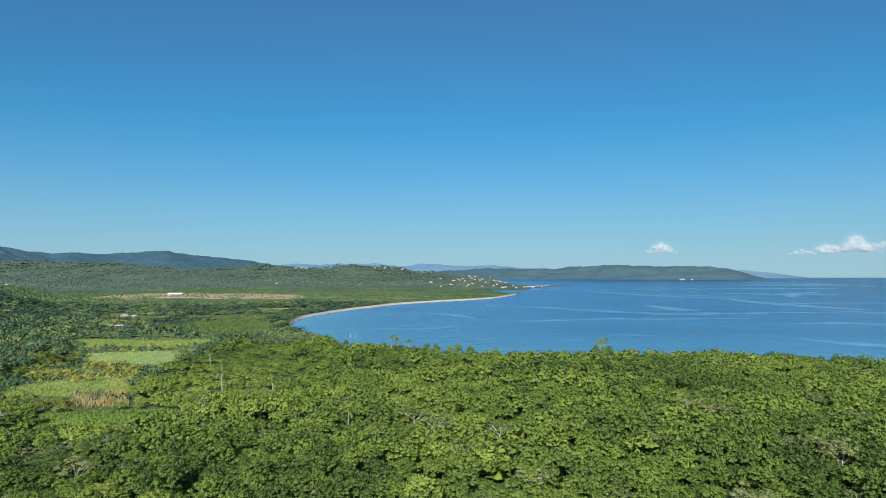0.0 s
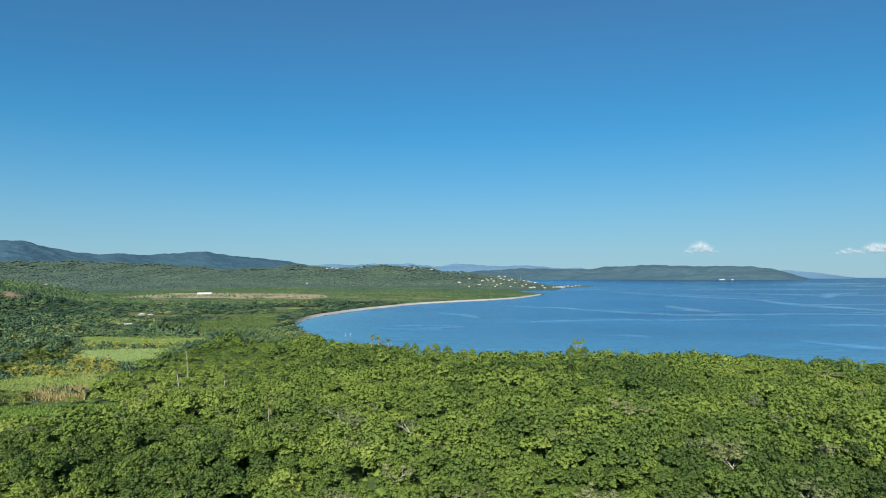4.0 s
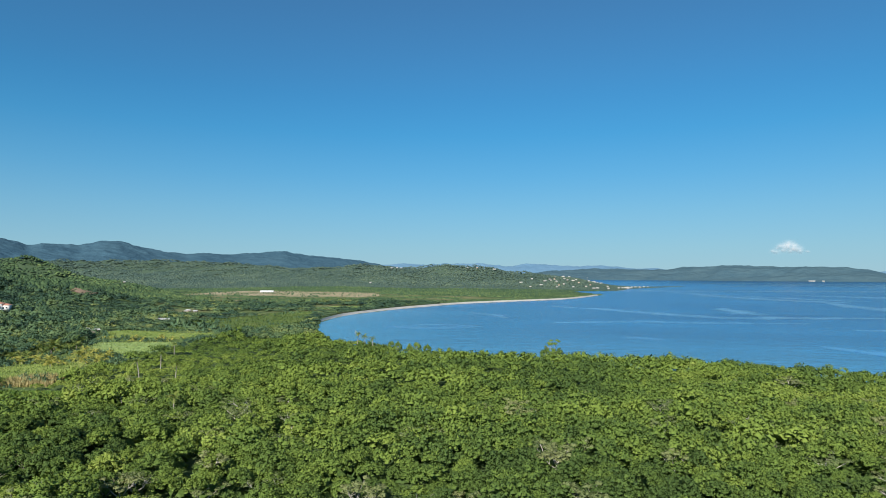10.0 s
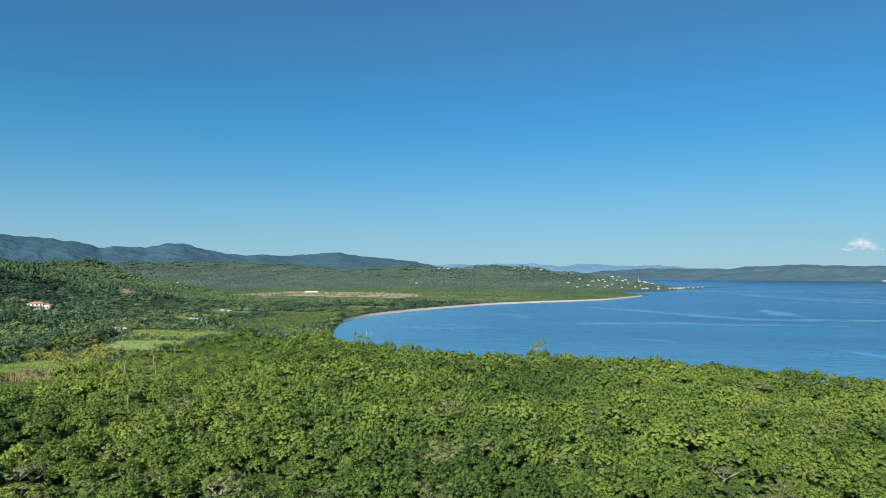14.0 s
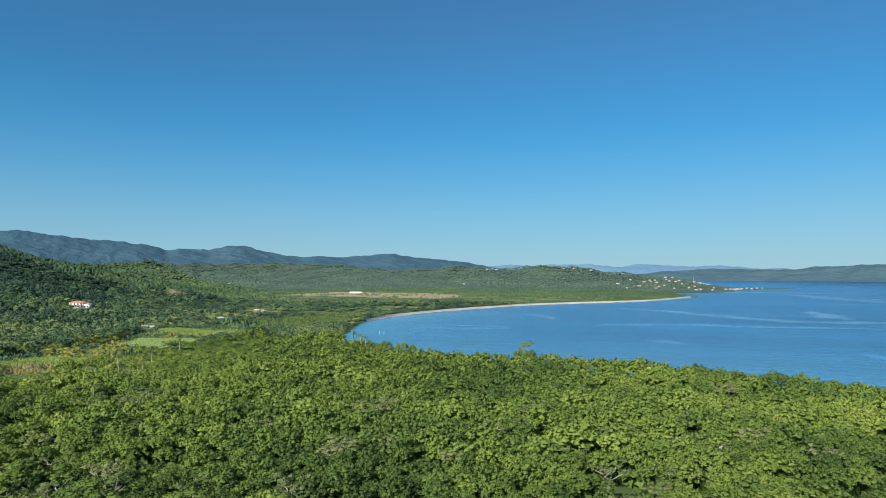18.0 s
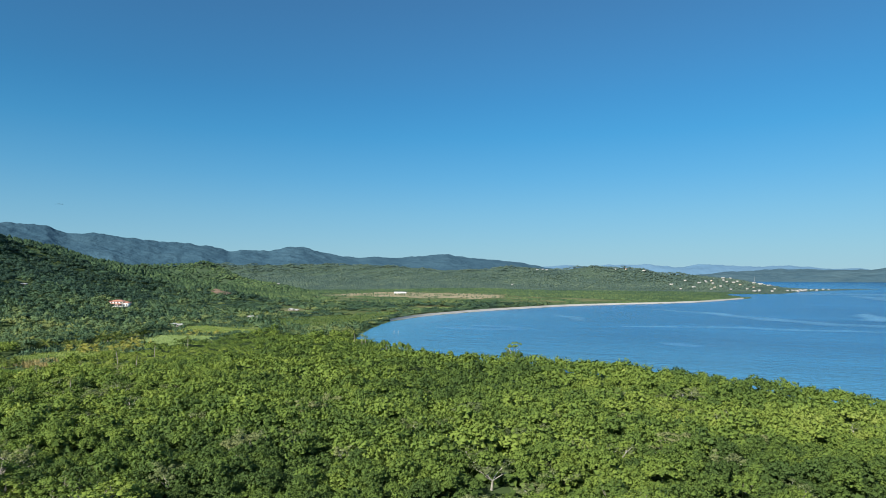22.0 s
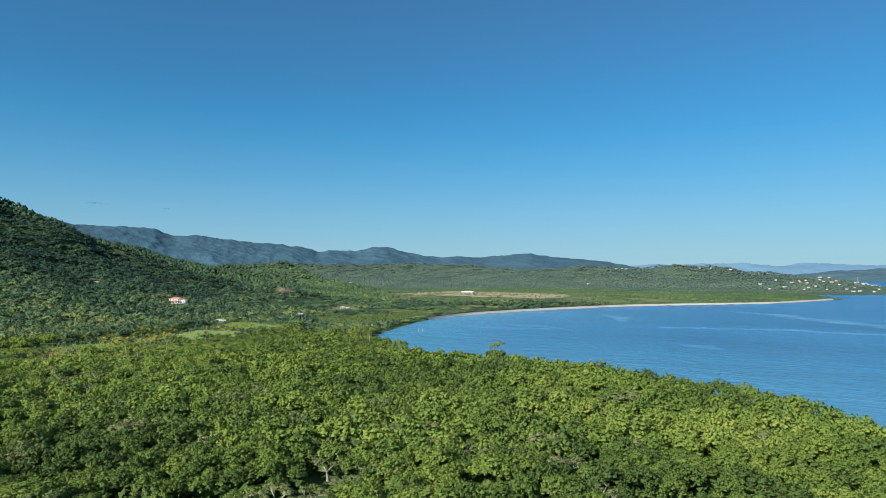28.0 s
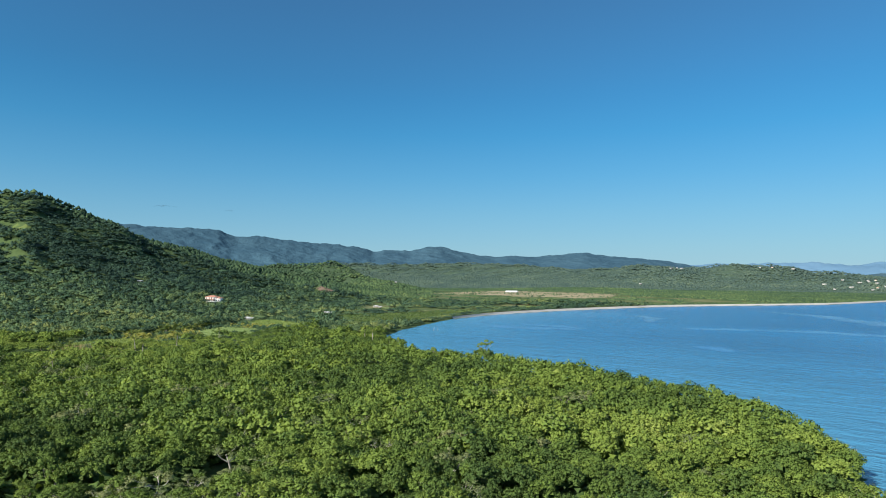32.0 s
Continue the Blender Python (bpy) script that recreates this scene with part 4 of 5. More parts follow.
# bushes between the fields and on the open plain
r_b = np.random.default_rng(88)
bx, by = r_b.uniform(-200, -80, 2600), r_b.uniform(155, 350, 2600)
farm, sub = FIELDS["farmland"][1], [FIELDS[k][1] for k in ("palm_field", "main_field", "back_field", "near_pasture")]
b_ok = inside(bx, by, farm) & ~np.any([inside(bx, by, p) for p in sub], axis=0) & (vnoise(bx / 9, by / 9, 7) > 0.42)
bx, by = bx[b_ok], by[b_ok]
ex, ey = r_b.uniform(-540, -195, 800), r_b.uniform(890, 1150, 800)
e_ok = inside(ex, ey, FIELDS["dry_plain"][1]) & (vnoise(ex / 40, ey / 25, 3) > 0.46)
ex, ey = ex[e_ok], ey[e_ok]
sx, sy = r_b.uniform(-196, -119, 500), r_b.uniform(350, 556, 500)
s_ok = inside(sx, sy, FIELDS["scrub_field"][1]) & (vnoise(sx / 14, sy / 20, 31) > 0.62)
sx, sy = sx[s_ok], sy[s_ok]
hx_, hy_ = np.linspace(-178, -136, 26) + r_b.normal(0, 1.2, 26), np.linspace(366, 350, 26) + r_b.normal(0, 3.0, 26)
bush = [np.column_stack([x, y, height(x, y), r_b.uniform(0.8, 1.7, len(x)) * k, r_b.uniform(1.2, 2.4, len(x)) * k, r_b.uniform(0, 6, len(x)), r_b.uniform(0.2, 0.6, len(x))]) for x, y, k in ((bx, by, 0.9), (ex, ey, 1.0), (sx, sy, 0.9), (hx_, hy_, 2.3))]
scatter("field_bushes", BUSH_P, np.concatenate(bush), FAR_LEAF, "green bushes and hedges between the fields", "bushes")

# palms
def frond_arrays(length, r):
    """One arching frond: a thin rib with a drooping comb of leaflets on each side."""
    n = 8
    s = np.linspace(0, 1, n)
    rib = np.stack([length * (s * 0.95), np.zeros(n), length * (0.55 * s - 0.85 * s ** 2)], 1)
    out = [tube(rib, 0.05 * (1 - 0.8 * s), 3)]
    v, f = [], []
    for k in range(n - 1):
        for side in (-1, 1):
            for sub in (0.0, 0.5):
                p = rib[k] + (rib[k + 1] - rib[k]) * sub
                q = rib[k] + (rib[k + 1] - rib[k]) * (sub + 0.42)
                w = length * 0.3 * math.sin(math.pi * min(1.0, 0.12 + 0.85 * (k + sub) / n)) * r.uniform(0.8, 1.1)
                tip = (p + q) / 2 + np.array([0.35 * w, side * w * 0.85, -0.45 * w])
                i = len(v)
                v += [p, q, tip]
                f.append((i, i + 1, i + 2) if side > 0 else (i + 1, i, i + 2))
    out.append((np.array(v), np.array(f)))
    return join(out)


def palm_proto(name, label, group, seed, tall, length, fronds, leaf):
    r = np.random.default_rng(seed)
    top = tagged(new(name), label, "palm", group)
    bend = r.normal(0, 0.06, 2) * tall
    s = np.linspace(0, 1, 6)
    v, f = tube(np.stack([bend[0] * s ** 2, bend[1] * s ** 2, tall * s - 0.3 * (1 - s)], 1), 0.2 - 0.07 * s, 6)
    mesh_object("trunk", v, f, BARK, True, parent=top)
    fv, ff = frond_arrays(length, r)
    first = mesh_object("frond", fv, ff, leaf, parent=top)
    for k in range(fronds):
        ob = first if k == 0 else new("frond", first.data)
        ob.parent = top
        ob.matrix_basis = pose(bend[0], bend[1], tall, 0, -r.uniform(-22, 62), 360 * k * 0.382) @ Matrix.Scale(r.uniform(0.8, 1.1), 4)
    return top


def palm_rows(n, poly, lo, hi, seed):
    r = np.random.default_rng(seed)
    rows = []
    while len(rows) < n:
        x, y = r.uniform(min(p[0] for p in poly), max(p[0] for p in poly)), r.uniform(min(p[1] for p in poly), max(p[1] for p in poly))
        if inside(np.array([x]), np.array([y]), poly)[0] and all(math.hypot(x - q[0], y - q[1]) > 2.9 for q in rows):
            rows.append((x, y, float(height(np.array([x]), np.array([y]))[0]), r.uniform(lo, hi), r.uniform(0, 6.28)))
    return rows


plant_all([palm_proto("field_palm", "large dark green palm with drooping fronds in a field", "palms by the near pasture", 700 + k, 1.8, 3.3, 17, PALM_LEAF) for k in range(3)],
          palm_rows(14, [(-116, 164), (-104, 153), (-92, 155), (-93, 161), (-103, 166), (-113, 169)], 0.7, 0.95, 1))
plant_all([palm_proto("yellow_palm", "small yellowing palm with bushy fronds in a field", "yellow palms in the fields", 720 + k, 1.1, 2.7, 15, GOLD_LEAF) for k in range(3)],
          palm_rows(38, [(-139, 207), (-132, 200), (-112, 194), (-112, 203), (-104, 208), (-104, 216), (-115, 236), (-136, 240), (-126, 218)], 0.8, 1.15, 2) + palm_rows(22, [(-158, 272), (-172, 294), (-128, 300), (-121, 286)], 0.6, 0.9, 5))
plant_all([palm_proto("green_palm", "bushy light green palm among field shrubs", "green palms in the fields", 740 + k, 1.4, 2.8, 15, PALM_LEAF) for k in range(3)],
          palm_rows(60, [(-180, 225), (-146, 190), (-136, 208), (-138, 240), (-160, 270), (-195, 275)], 0.9, 1.4, 3))
plant_all([palm_proto("tall_palm", "tall slender palm rising over the canopy", "tall palms", 760 + k, 8.0, 2.3, 15, PALM_LEAF) for k in range(3)],
          [(x, y, 0.8, s, x) for x, y, s in ((-19.8, 131, 0.85), (-62, 176, 0.95), (-47, 172, 0.9), (-85, 228, 0.95), (-22.5, 271, 1.05), (-19.5, 273.5, 0.98), (-14.6, 269, 0.98), (-70, 198, 0.9))])

# single trees that stand out on the shore
tagged(sparse_proto("shore_tree", "tall half-bare tree above the mangrove shore", 801, 3.4, 9.2, 1700, BROAD_LEAF), group="trees of the shore").matrix_basis = pose(64.5, 253.5, 0.4, 0, 0, 40)
plant_all([sparse_proto("bare_tree", "slender pale-trunked tree with a thin crown", 850 + 10 * k, 2.6, 8.2, 520, GREY_LEAF) for k in range(3)],
          [(x, y, 1.0, s * 0.78, x * 2.0, 0.5) for x, y, s in ((-54, 143, 0.95), (-58, 151, 0.9), (-47, 152, 1.0), (-44, 143, 0.95), (-41, 141, 0.9), (-39, 143, 1.0), (-62, 148, 0.9))])
shore_protos = [tree_proto("shore_tree", "dark rounded tree standing above the shore canopy", 810 + 10 * k, BROAD_LEAF, 2.8, 8.0, 40, 1100, 0.22, 0.9) for k in range(3)]
plant_all(shore_protos, [(x, y, 0.4, s * 0.78, x * 3.0) for x, y, s in ((61.8, 253, 1.2), (67.2, 252.5, 1.15), (64.6, 251.8, 1.1), (-7, 272, 1.05), (-3, 269, 1.12), (3, 266.5, 1.05), (6.5, 266, 1.15), (11.5, 263, 1.1), (22, 258, 1.0), (36, 256, 0.9), (106, 247, 0.92), (112, 246, 0.9),
          (143, 236, 0.85), (152, 233, 0.85), (-46, 296, 0.95), (-60, 318, 0.95), (-66, 330, 0.9), (44, 254.5, 0.95))])
snag = tagged(sparse_proto("dead_tree", "bleached leafless dead tree at the water's edge", 830, 2.6, 5.0, 0, GREY_LEAF), group="dead trees")
snag.matrix_basis = pose(189.9, 197.0, -0.1, 0, 8, 30) @ Matrix.Scale(0.62, 4)

# reeds between the near fields
r_reed = np.random.default_rng(44)
rx, ry = r_reed.uniform(-105, -80, 4200), r_reed.uniform(158, 182, 4200)
on = inside(rx, ry, [(-100, 160), (-104, 176), (-92, 181), (-82, 163), (-90, 160)])
rx, ry = rx[on], ry[on]
rz, rh, ra = height(rx, ry), r_reed.uniform(1.0, 2.2, len(rx)), r_reed.uniform(0, 3.14, len(rx))
dx, dy = 0.16 * np.cos(ra), 0.16 * np.sin(ra)
reed_v = np.stack([np.stack([rx - dx, ry - dy, rz], 1), np.stack([rx + dx, ry + dy, rz], 1), np.stack([rx + r_reed.normal(0, 0.3, len(rx)), ry + r_reed.normal(0, 0.3, len(rx)), rz + rh], 1)], 1).reshape(-1, 3)
tagged(mesh_object("reed_bed", reed_v, np.arange(len(reed_v)).reshape(-1, 3), REED, tint=np.repeat(r_reed.uniform(0.1, 0.9, len(rx)), 3)), "tall dry tan reeds between fields", "reeds", kind="stuff")


def tufts(name, polys, count, tall, mat, label, seed):
    """Grass clumps over open fields."""
    r = np.random.default_rng(seed)
    vs, ts = [], []
    for poly in polys:
        x0, x1, y0, y1 = min(p[0] for p in poly), max(p[0] for p in poly), min(p[1] for p in poly), max(p[1] for p in poly)
        x, y = r.uniform(x0, x1, count), r.uniform(y0, y1, count)
        ok = inside(x, y, poly)
        x, y = x[ok], y[ok]
        z, h, a = height(x, y) + 0.1, tall * r.uniform(0.4, 1.3, len(x)), r.uniform(0, 3.14, len(x))
        w = 0.45 * h
        vs.append(np.stack([np.stack([x - w * np.cos(a), y - w * np.sin(a), z], 1), np.stack([x + w * np.cos(a), y + w * np.sin(a), z], 1),
                            np.stack([x + r.normal(0, 0.2, len(x)), y + r.normal(0, 0.2, len(x)), z + h], 1)], 1).reshape(-1, 3))
        ts.append(np.repeat(0.4 + 0.35 * fbm(x, y, 14, 2, seed) + r.normal(0, 0.1, len(x)), 3))
    v = np.concatenate(vs)
    return tagged(mesh_object(name, v, np.arange(len(v)).reshape(-1, 3), mat, tint=np.concatenate(ts)), label, "grass", kind="stuff")


tufts("pasture_grass", FIELD_POLYS[:1], 9000, 0.5, PASTURE_BLADES, "bright green pasture grass", 70)
tufts("crop_rows", FIELD_POLYS[3:4], 9000, 0.45, CROP_BLADES, "pale green young crop on a field", 73)
tufts("field_grass", FIELD_POLYS[1:3] + FIELD_POLYS[4:5], 8000, 0.5, FIELD_BLADES, "rough light green grass on open fields", 71)
tufts("scrub_grass", FIELD_POLYS[5:6], 9000, 1.0, SCRUB_BLADES, "low olive green scrub on farmland", 72)


# ---------------------------------------------------------------- buildings
def box(w, d, h, z=0.0, cx=0.0, cy=0.0):
    v = np.array([(x * w / 2 + cx, y * d / 2 + cy, z + (h if t else 0)) for t in (0, 1) for x, y in ((-1, -1), (1, -1), (1, 1), (-1, 1))])
    f = np.array([(0, 3, 2, 1), (4, 5, 6, 7), (0, 1, 5, 4), (1, 2, 6, 5), (2, 3, 7, 6), (3, 0, 4, 7)])
    return v, f


def roof_arrays(w, d, h, z, hip, over=0.5, cx=0.0, cy=0.0, thick=0.18):
    w, d = w / 2 + over, d / 2 + over
    g = max(w - d * hip, 0.05)
    v = [(-w, -d, z), (w, -d, z), (w, d, z), (-w, d, z), (-w, -d, z + thick), (w, -d, z + thick), (w, d, z + thick), (-w, d, z + thick), (-g, 0, z + thick + h), (g, 0, z + thick + h)]
    f = [(3, 2, 1, 0), (0, 1, 5, 4), (1, 2, 6, 5), (2, 3, 7, 6), (3, 0, 4, 7), (4, 5, 9, 8), (6, 7, 8, 9), (5, 6, 9), (7, 4, 8)]
    return np.array(v) + (cx, cy, 0), f


def opening(name, top, x, y, z, w, h, turn, mat, frame_mat):
    """A window or door set a little into the wall: a raised frame with a dark pane."""
    ob = mesh_object(name, *box(w + 0.24, 0.12, h + 0.24, -0.12), frame_mat, parent=top)
    ob.matrix_basis = pose(x, y, z, 0, 0, turn)
    mesh_object("pane", *box(w, 0.05, h, 0.0, 0.0, -0.07), mat, parent=ob)
    return ob


def house_proto(name, label, group, w, d, h, rise, hip, wall, roof, storeys=1):
    top = tagged(new(name), label, "house", group)
    mesh_object("wall", *box(w, d, h + 1.2, -1.2), wall, parent=top)
    mesh_object("roof", *roof_arrays(w, d, rise, h, hip), roof, parent=top)
    for s in range(storeys):
        z = 0.9 + s * h / storeys
        for k in range(max(2, int(w / 3.2))):
            x = -w / 2 + w * (k + 0.5) / max(2, int(w / 3.2))
            if s == 0 and k == 1:
                opening("door", top, x, -d / 2 - 0.04, 0.1, 0.95, 2.05, 0, DOOR, TRIM)
            else:
                opening("window", top, x, -d / 2 - 0.04, z, 1.2, 1.15, 0, GLASS, TRIM)
        opening("window", top, w / 2 + 0.04, 0, z, 1.2, 1.15, 90, GLASS, TRIM)
        opening("window", top, -w / 2 - 0.04, 0, z, 1.2, 1.15, -90, GLASS, TRIM)
    return top


def face_flight(x, y, extra=0.0):
    return math.degrees(math.atan2(20 - y, 110 - x)) + 90 + extra


def ground_at(x, y):
    return float(height(np.array([float(x)]), np.array([float(y)]))[0])


def set_house(top, x, y, extra=0.0, lift=0.0):
    top.matrix_basis = pose(x, y, ground_at(x, y) + lift, 0, 0, face_flight(x, y, extra))


def villa():
    """The two-storey white villa with a red hipped roof, a lower wing, a columned porch and a terrace."""
    top = tagged(new("villa"), "white two-storey villa with red tiled roof on a wooded slope", "house")
    mesh_object("wall", *box(12.5, 8, 8.4, -2.4), WHITE, parent=top)
    mesh_object("roof", *roof_arrays(12.5, 8, 2.0, 6.0, 0.95, 0.8), RED_TILE, parent=top)
    wing = mesh_object("wing", *box(5.5, 7, 7.0, -2.6, 8.6, 0.6), WHITE, parent=top)
    mesh_object("wing_roof", *roof_arrays(5.5, 7, 1.5, 4.4, 0.9, 0.6, 8.6, 0.6), RED_TILE, parent=top)
    mesh_object("terrace", *box(17, 4.0, 0.35, -0.3, 2.6, -6.0), WHITE, parent=top)
    mesh_object("porch_roof", *roof_arrays(11.6, 3.2, 0.7, 2.9, 0.9, 0.3, 0, -5.4), RED_TILE, parent=top)
    for k in range(5):
        mesh_object("column", *tube([(-5.2 + 2.6 * k, -6.7, -2.6), (-5.2 + 2.6 * k, -6.7, 1.2), (-5.2 + 2.6 * k, -6.7, 2.95)], [0.24, 0.22, 0.2], 8), WHITE, parent=top)
    for k in range(4):
        opening("window", top, -4.7 + 3.1 * k, -4.04, 3.9, 1.3, 1.4, 0, GLASS, TRIM)
        opening("window", top, -4.7 + 3.1 * k, -4.04, 0.5, 1.5, 2.0, 0, GLASS, TRIM)
    for k in range(2):
        opening("window", top, 7.4 + 2.2 * k, -2.95, 1.0, 1.2, 1.5, 0, GLASS, TRIM)
        opening("window", top, -6.29, -1.8 + 3.4 * k, 3.6, 1.2, 1.4, -90, GLASS, TRIM)
    return top


WHITE = mottled("white_render", [(0.3, (0.72, 0.71, 0.68)), (0.7, (0.83, 0.82, 0.79))], 0.4, 0.8, 4.0, 0.05)
AGED_WHITE = mottled("weathered_white_render", [(0.3, (0.4, 0.39, 0.36)), (0.7, (0.56, 0.55, 0.52))], 0.3, 0.85, 3.0, 0.05)
CREAM = mottled("cream_render", [(0.3, (0.62, 0.56, 0.45)), (0.7, (0.74, 0.68, 0.56))], 0.4, 0.8, 4.0, 0.05)
DRAB = mottled("stained_cement_render", [(0.3, (0.24, 0.23, 0.2)), (0.7, (0.36, 0.34, 0.3))], 0.4, 0.9, 4.0, 0.05)
RED_TILE = mottled("red_roof_tiles", [(0.3, (0.42, 0.19, 0.13)), (0.7, (0.56, 0.29, 0.21))], 0.8, 0.7, 5.0, 0.3)
GREY_ROOF = mottled("grey_sheet_roof", [(0.3, (0.42, 0.43, 0.43)), (0.7, (0.6, 0.6, 0.59))], 0.5, 0.5, 4.0, 0.1)
WHITE_ROOF = mottled("white_sheet_roof", [(0.3, (0.7, 0.71, 0.72)), (0.7, (0.82, 0.82, 0.82))], 0.5, 0.45, 4.0, 0.1)
GLASS = mottled("dark_window_glass", [(0.3, (0.015, 0.02, 0.025)), (0.7, (0.03, 0.035, 0.04))], 1.0, 0.1, 6.0, 0.0, 0.6)
DOOR = mottled("brown_door", [(0.3, (0.11, 0.06, 0.035)), (0.7, (0.17, 0.1, 0.06))], 2.0, 0.6, 9.0, 0.1)
TRIM = mottled("white_trim", [(0.3, (0.74, 0.74, 0.72)), (0.7, (0.82, 0.82, 0.8))], 1.0, 0.6, 6.0, 0.0)
STEEL = mottled("galvanised_steel", [(0.3, (0.28, 0.28, 0.28)), (0.7, (0.38, 0.38, 0.38))], 1.0, 0.5, 6.0, 0.0)

home = villa()
set_house(home, -288, 340, -24.0, 1.0)
home.scale = (0.76, 0.72, 0.6)
shed = house_proto("warehouse", "long white metal warehouse on the plain", "", 22, 12, 1.9, 2.0, 0.0, AGED_WHITE, WHITE_ROOF)
set_house(shed, -456, 1057, -6.0)
hut_protos = [house_proto("farmhouse", "small drab farmhouse with a grey sheet roof among trees", "farmhouses by the fields", 6.5, 5, 2.6, 1.2, 0.0, DRAB, GREY_ROOF),
              house_proto("farmhouse", "small cement farmhouse with a hipped grey roof among trees", "farmhouses by the fields", 5.5, 4.5, 2.5, 1.3, 0.8, DRAB, GREY_ROOF)]
for k, (x, y, t) in enumerate(((-211, 404, 10), (-260, 508, -20), (-219, 409, 30), (-250, 504, 15), (-196, 318, 5), (-203, 320, -15), (-684, 973, 0), (-338, 299, 10), (-352, 307, -20))):
    ob = hut_protos[k] if k < 2 else copy_thing(hut_protos[k % 2], Matrix())
    set_house(ob, x, y, t, 0.3)
    ob.scale = (0.9, 0.7, 0.5) if k in (0, 1) else (0.62, 0.6, 0.45)

VILLAGE = "houses of the hillside village"
vil = [house_proto("village_house", "white concrete house with a flat-pitched pale roof", VILLAGE, 7.5, 6, 4.4, 0.7, 0.0, AGED_WHITE, GREY_ROOF, 2),
       house_proto("village_house", "white house with a hipped grey roof", VILLAGE, 6.5, 5.5, 3.0, 1.2, 0.9, AGED_WHITE, GREY_ROOF),
       house_proto("village_house", "cream house with a red tiled roof", VILLAGE, 6.5, 5.5, 3.1, 1.3, 0.9, CREAM, RED_TILE),
       house_proto("village_house", "broad white house with a pale sheet roof", VILLAGE, 11, 7, 3.4, 1.0, 0.0, AGED_WHITE, GREY_ROOF)]
r_v = np.random.default_rng(12)
spots = [(62, 1745), (46, 1760), (56, 1790), (30, 1742), (250, 1790), (262, 1800), (240, 1770), (228, 1742), (-445, 1880), (-430, 1886), (-415, 1880), (-205, 1872), (-175, 1868), (-120, 1840), (-440, 1640), (262, 1850), (276, 1872), (290, 1905), (305, 1930), (322, 1965), (338, 1995), (300, 1880), (270, 1830), (250, 1730)]
while len(spots) < 66:
    x, y = r_v.normal(110, 75), r_v.uniform(1600, 2000)
    if inside(np.array([x]), np.array([y]), LAND)[0] and segments(np.array([x]), np.array([y]), COAST)[0][0] > 12 and x + 0.1 * (y - 1800) > -60 and all(math.hypot(x - a, y - b) > 13 for a, b in spots):
        spots.append((x, y))
for k, (x, y) in enumerate(spots):
    ob = vil[k] if k < 4 else copy_thing(vil[int(r_v.choice([0, 1, 2, 3], p=[0.38, 0.26, 0.1, 0.26]))], Matrix())
    set_house(ob, x, y, r_v.uniform(-35, 35), 2.2)
    ob.scale = (0.72, 0.62, 0.52)


def mast(x, y, tall, base):
    """A lattice radio mast on four legs."""
    top = tagged(new("radio_mast"), "tall thin steel lattice radio mast", "mast", "radio masts")
    for a in range(4):
        cx, cy = math.cos(a * math.pi / 2), math.sin(a * math.pi / 2)
        mesh_object("leg", *tube([(cx * base, cy * base, -1), (cx * base * 0.45, cy * base * 0.45, tall * 0.6), (cx * 0.25, cy * 0.25, tall)], [0.14, 0.12, 0.1], 4), STEEL, parent=top)
    rungs = []
    for k in range(14):
        z0, z1 = tall * k / 14, tall * (k + 1) / 14
        w0, w1 = base * (1 - 0.9 * k / 14), base * (1 - 0.9 * (k + 1) / 14)
        for a in range(4):
            b = (a + 1) % 4
            p = [(math.cos(a * math.pi / 2) * w0, math.sin(a * math.pi / 2) * w0, z0), (math.cos(b * math.pi / 2) * w1, math.sin(b * math.pi / 2) * w1, z1)]
            rungs.append(tube([p[0], np.mean(p, axis=0), p[1]], [0.05] * 3, 3))
    mesh_object("bracing", *join(rungs), STEEL, parent=top)
    mesh_object("antenna", *tube([(0, 0, tall), (0, 0, tall + 2), (0, 0, tall + 4)], [0.12, 0.1, 0.05], 5), STEEL, parent=top)
    top.matrix_basis = pose(x, y, ground_at(x, y))
    return top


mast(158, 2060, 28, 1.8)

# stakes of a fish trap off the beach
for k in range(2):
    st = tagged(new("mooring_stake"), "weathered grey wooden stake standing in shallow water", "stake", "stakes off the beach")
    mesh_object("pole", *tube([(0, 0, -2.5), (0.05, 0, 1.0), (0.1, 0.05, 2.0 + (k % 3) * 0.5)], [0.12, 0.1, 0.08], 6), PALE_BARK, parent=st)
    st.matrix_basis = pose(-51 - 2.4 * k, 361 + 1.1 * k * (-1) ** k, 0, 3 * (k % 3 - 1), 2 * (k % 2), 40 * k)

# white buildings at the foot of the headland
for k, (bearing, wide) in enumerate(((-19.4, 30), (-20.2, 12))):
    a = math.radians(bearing)
    top = tagged(house_proto("shore_hall", "white hall at the foot of the far headland", "halls below the headland", wide, 14, 3.6, 1.2, 0.0, AGED_WHITE, GREY_ROOF))
    x, y = 130 - 3890 * math.sin(a), 20 + 3890 * math.cos(a)
    top.matrix_basis = pose(x, y, float(sea_level(np.array([x]), np.array([y]))[0]) + 1.0, 0, 0, face_flight(x, y))


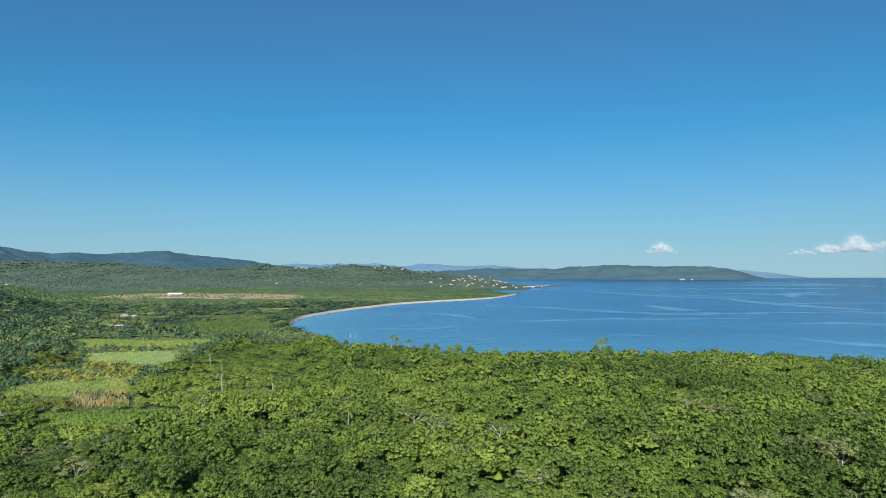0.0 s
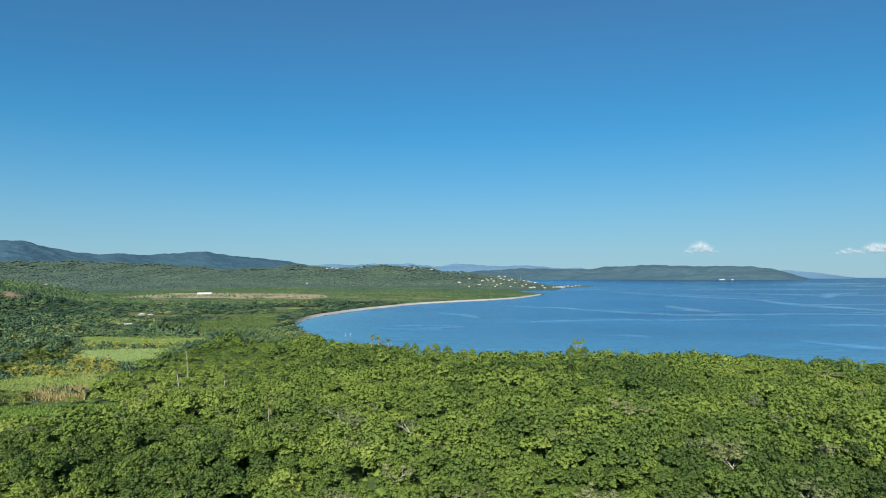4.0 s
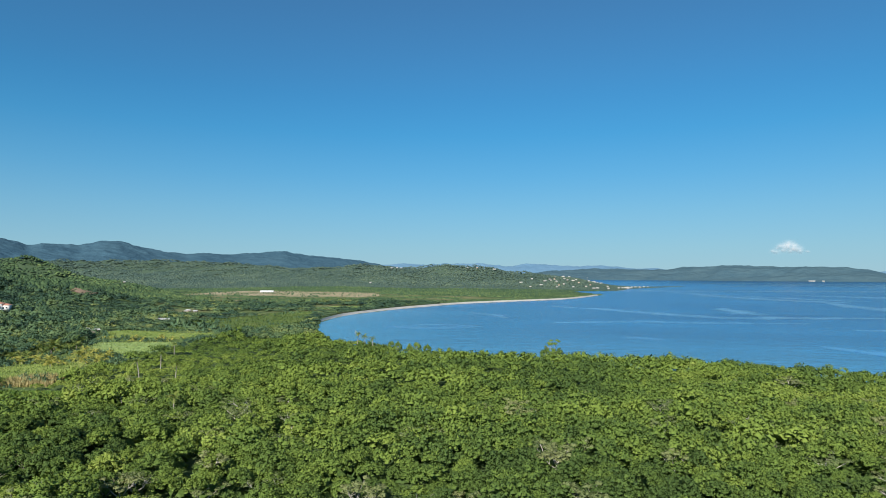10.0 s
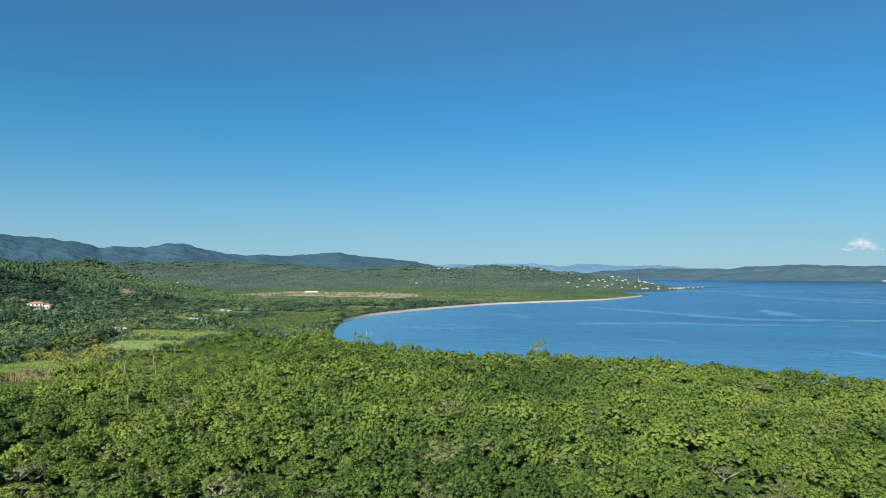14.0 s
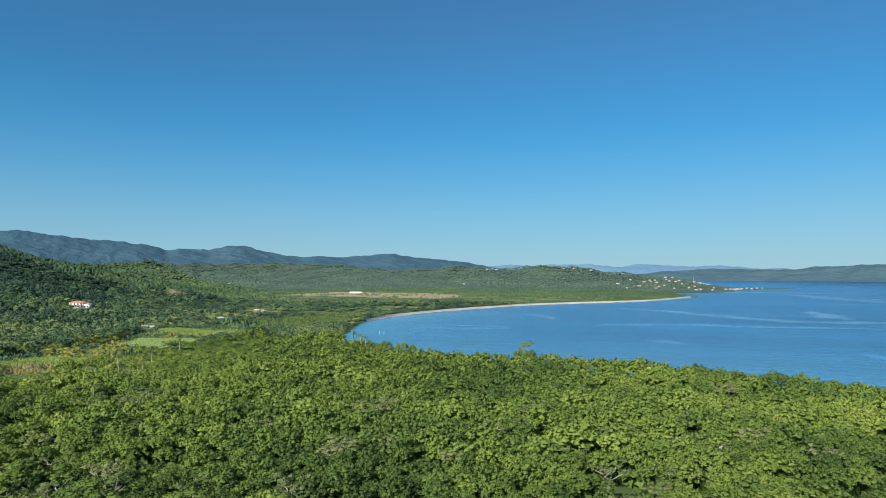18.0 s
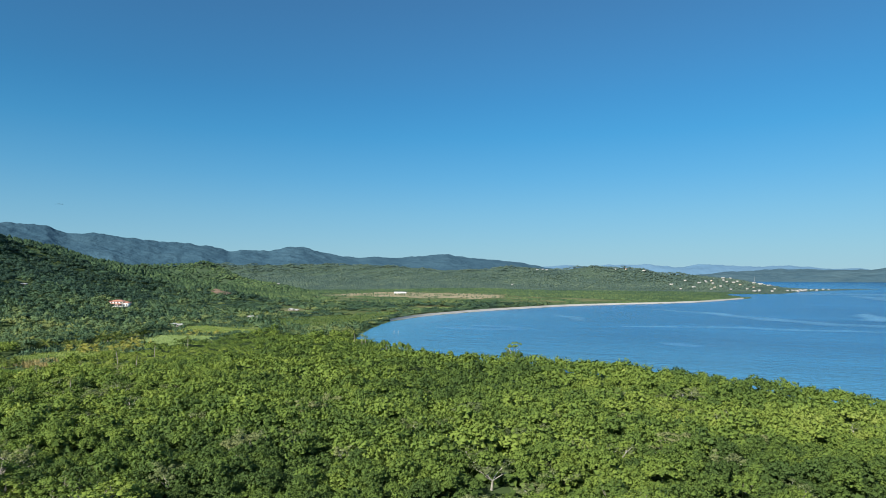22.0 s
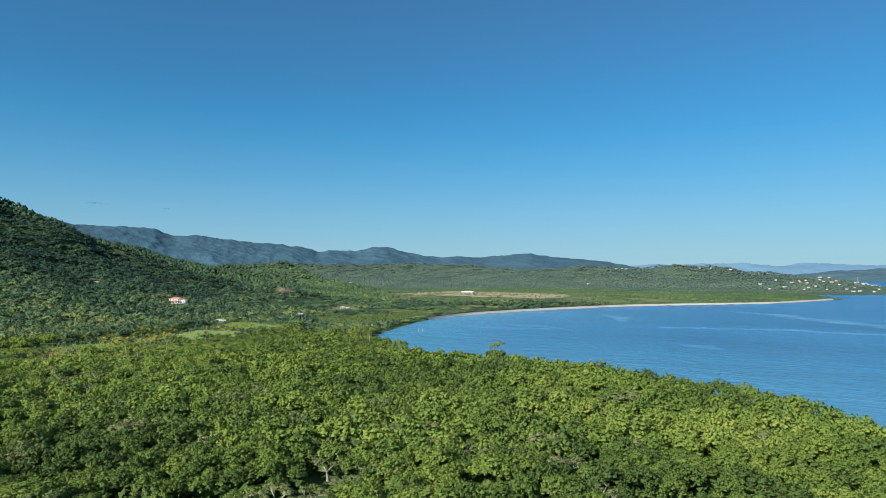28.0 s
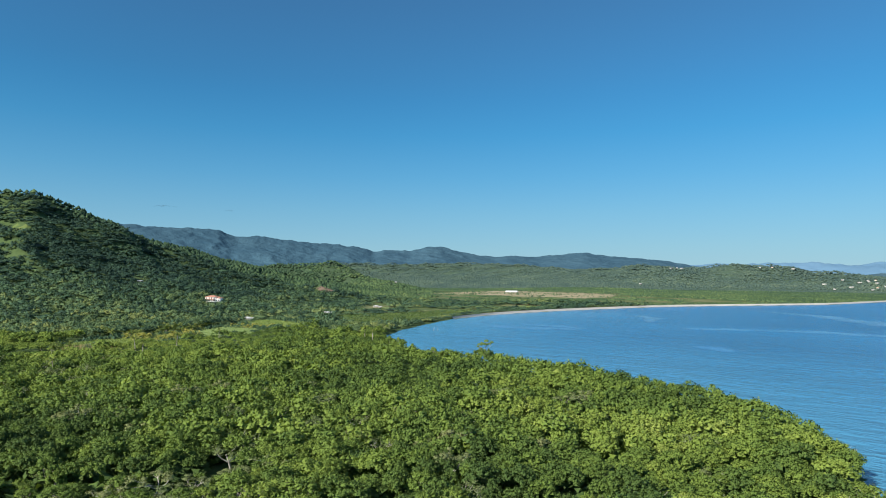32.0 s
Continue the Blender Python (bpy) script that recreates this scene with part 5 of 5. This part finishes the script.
# ---------------------------------------------------------------- slicks on the water
def slick(points, wide, seed, lift):
    p = np.array(points, float)
    s = np.linspace(0, len(p) - 1, 70)
    c = np.stack([np.interp(s, np.arange(len(p)), p[:, i]) for i in (0, 1)], 1)
    kern = np.ones(11) / 11
    c = np.stack([np.convolve(np.pad(c[:, i], 5, mode="edge"), kern, mode="valid") for i in (0, 1)], 1)
    t = np.gradient(c, axis=0)
    t /= np.linalg.norm(t, axis=1)[:, None]
    nrm = np.stack([-t[:, 1], t[:, 0]], 1)
    w = wide * (1 + 0.5 * fbm(s * 1.0, s * 0.0 + seed, 0.4, 3, seed)) * np.sin(np.pi * np.clip((np.arange(70) + 2) / 73, 0, 1)) ** 0.6
    c = c + nrm * (wide * 0.5 * fbm(s, s * 0 + seed, 0.5, 3, seed + 4))[:, None]
    v, e = [], []
    for u, fade in ((-1, 0.0), (-0.4, 0.85), (0.1, 1.0), (0.5, 0.7), (1, 0.0)):
        q = c + nrm * (u * w)[:, None]
        v.append(np.column_stack([q, sea_level(q[:, 0], q[:, 1]) + lift]))
        e.append(np.full(70, fade))
    return tagged(mesh_object("water_slick", np.stack(v, 1).reshape(-1, 3), grid_faces(70, 5), SLICK, True, np.stack(e, 1).ravel()), "smooth slick streak on the bay with a painted pale sheen", "slick", kind="structure")


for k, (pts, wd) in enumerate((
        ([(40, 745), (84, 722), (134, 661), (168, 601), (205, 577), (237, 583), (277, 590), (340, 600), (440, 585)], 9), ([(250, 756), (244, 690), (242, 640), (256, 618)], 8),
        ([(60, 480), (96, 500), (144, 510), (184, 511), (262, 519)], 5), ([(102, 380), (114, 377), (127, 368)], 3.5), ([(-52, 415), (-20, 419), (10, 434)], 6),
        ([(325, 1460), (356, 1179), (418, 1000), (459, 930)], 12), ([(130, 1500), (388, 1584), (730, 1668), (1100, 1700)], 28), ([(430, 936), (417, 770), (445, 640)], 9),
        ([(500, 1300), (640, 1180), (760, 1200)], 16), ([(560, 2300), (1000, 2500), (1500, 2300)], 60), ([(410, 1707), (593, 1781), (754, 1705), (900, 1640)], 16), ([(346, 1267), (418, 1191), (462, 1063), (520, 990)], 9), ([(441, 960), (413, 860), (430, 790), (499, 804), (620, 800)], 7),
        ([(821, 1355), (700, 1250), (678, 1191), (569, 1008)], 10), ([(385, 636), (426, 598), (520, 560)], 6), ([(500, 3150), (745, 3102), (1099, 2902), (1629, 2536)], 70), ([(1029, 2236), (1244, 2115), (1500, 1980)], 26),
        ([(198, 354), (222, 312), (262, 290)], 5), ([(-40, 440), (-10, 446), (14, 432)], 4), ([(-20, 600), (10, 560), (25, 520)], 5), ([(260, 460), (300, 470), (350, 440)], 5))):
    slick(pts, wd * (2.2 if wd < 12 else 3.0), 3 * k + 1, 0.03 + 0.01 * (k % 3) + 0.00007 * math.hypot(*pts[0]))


# ---------------------------------------------------------------- clouds low over the horizon
def cloud(x, y, z, wide, tall, puffs, seed, mat, dense):
    """A bank of vapour that bulges towards the sea, densest in its heaped puffs and frayed at the rim."""
    r = np.random.default_rng(seed)
    U, W = np.meshgrid(np.linspace(-0.65, 0.65, 70), np.linspace(-0.25, 1.2, 40))
    dens = np.zeros(U.shape)
    for k in range(puffs):
        u = r.normal(0, 0.2)
        s = r.uniform(0.09, 0.2) * (1.1 - 1.2 * abs(u))
        c = r.uniform(0.12, 0.75) * max(0.1, 1 - 1.7 * abs(u))
        d2 = ((U - u) * wide / tall / 1.3) ** 2 + (W - c) ** 2
        dens = 1 - (1 - dens) * (1 - 0.55 * np.exp(-d2 / (s * s)))
    dens *= np.clip((W + 0.12) / 0.25, 0, 1)
    a = math.atan2(y, x) + math.pi / 2
    deep = -0.25 * tall * dens
    v = np.stack([U * wide * math.cos(a) + deep * math.sin(a), U * wide * math.sin(a) - deep * math.cos(a), W * tall], -1).reshape(-1, 3)
    ob = mesh_object("backdrop_cloud", v, grid_faces(40, 70), mat, True, np.clip(dens * dense, 0, 1).ravel())
    ob.location = (x, y, z)
    return tagged(ob, "small soft white cumulus cloud low over the sea", "cloud", kind="structure")


for k, (bearing, el, wide, tall, puffs) in enumerate(((-18.95, 1.85, 230, 110, 26), (-29.6, 1.65, 230, 50, 20), (-31.4, 1.68, 310, 85, 32), (-33.2, 1.72, 290, 130, 34), (-35.0, 1.75, 310, 95, 30), (-37.0, 1.72, 300, 80, 26))):
    a = math.radians(bearing)
    cloud(40 - 4680 * math.sin(a), 4680 * math.cos(a), 36 + 4680 * math.tan(math.radians(el)), wide, tall, puffs, 900 + k, CLOUD, 0.6)
for k, (bearing, el, wide, tall) in enumerate(((63.9, 5.7, 210, 18), (58.6, 5.55, 90, 12))):
    a = math.radians(bearing)
    cloud(185 - 4500 * math.sin(a), 41 + 4500 * math.cos(a), 36 + 4500 * math.tan(math.radians(el)), wide, tall, 14, 950 + k, WISP, 1.0)
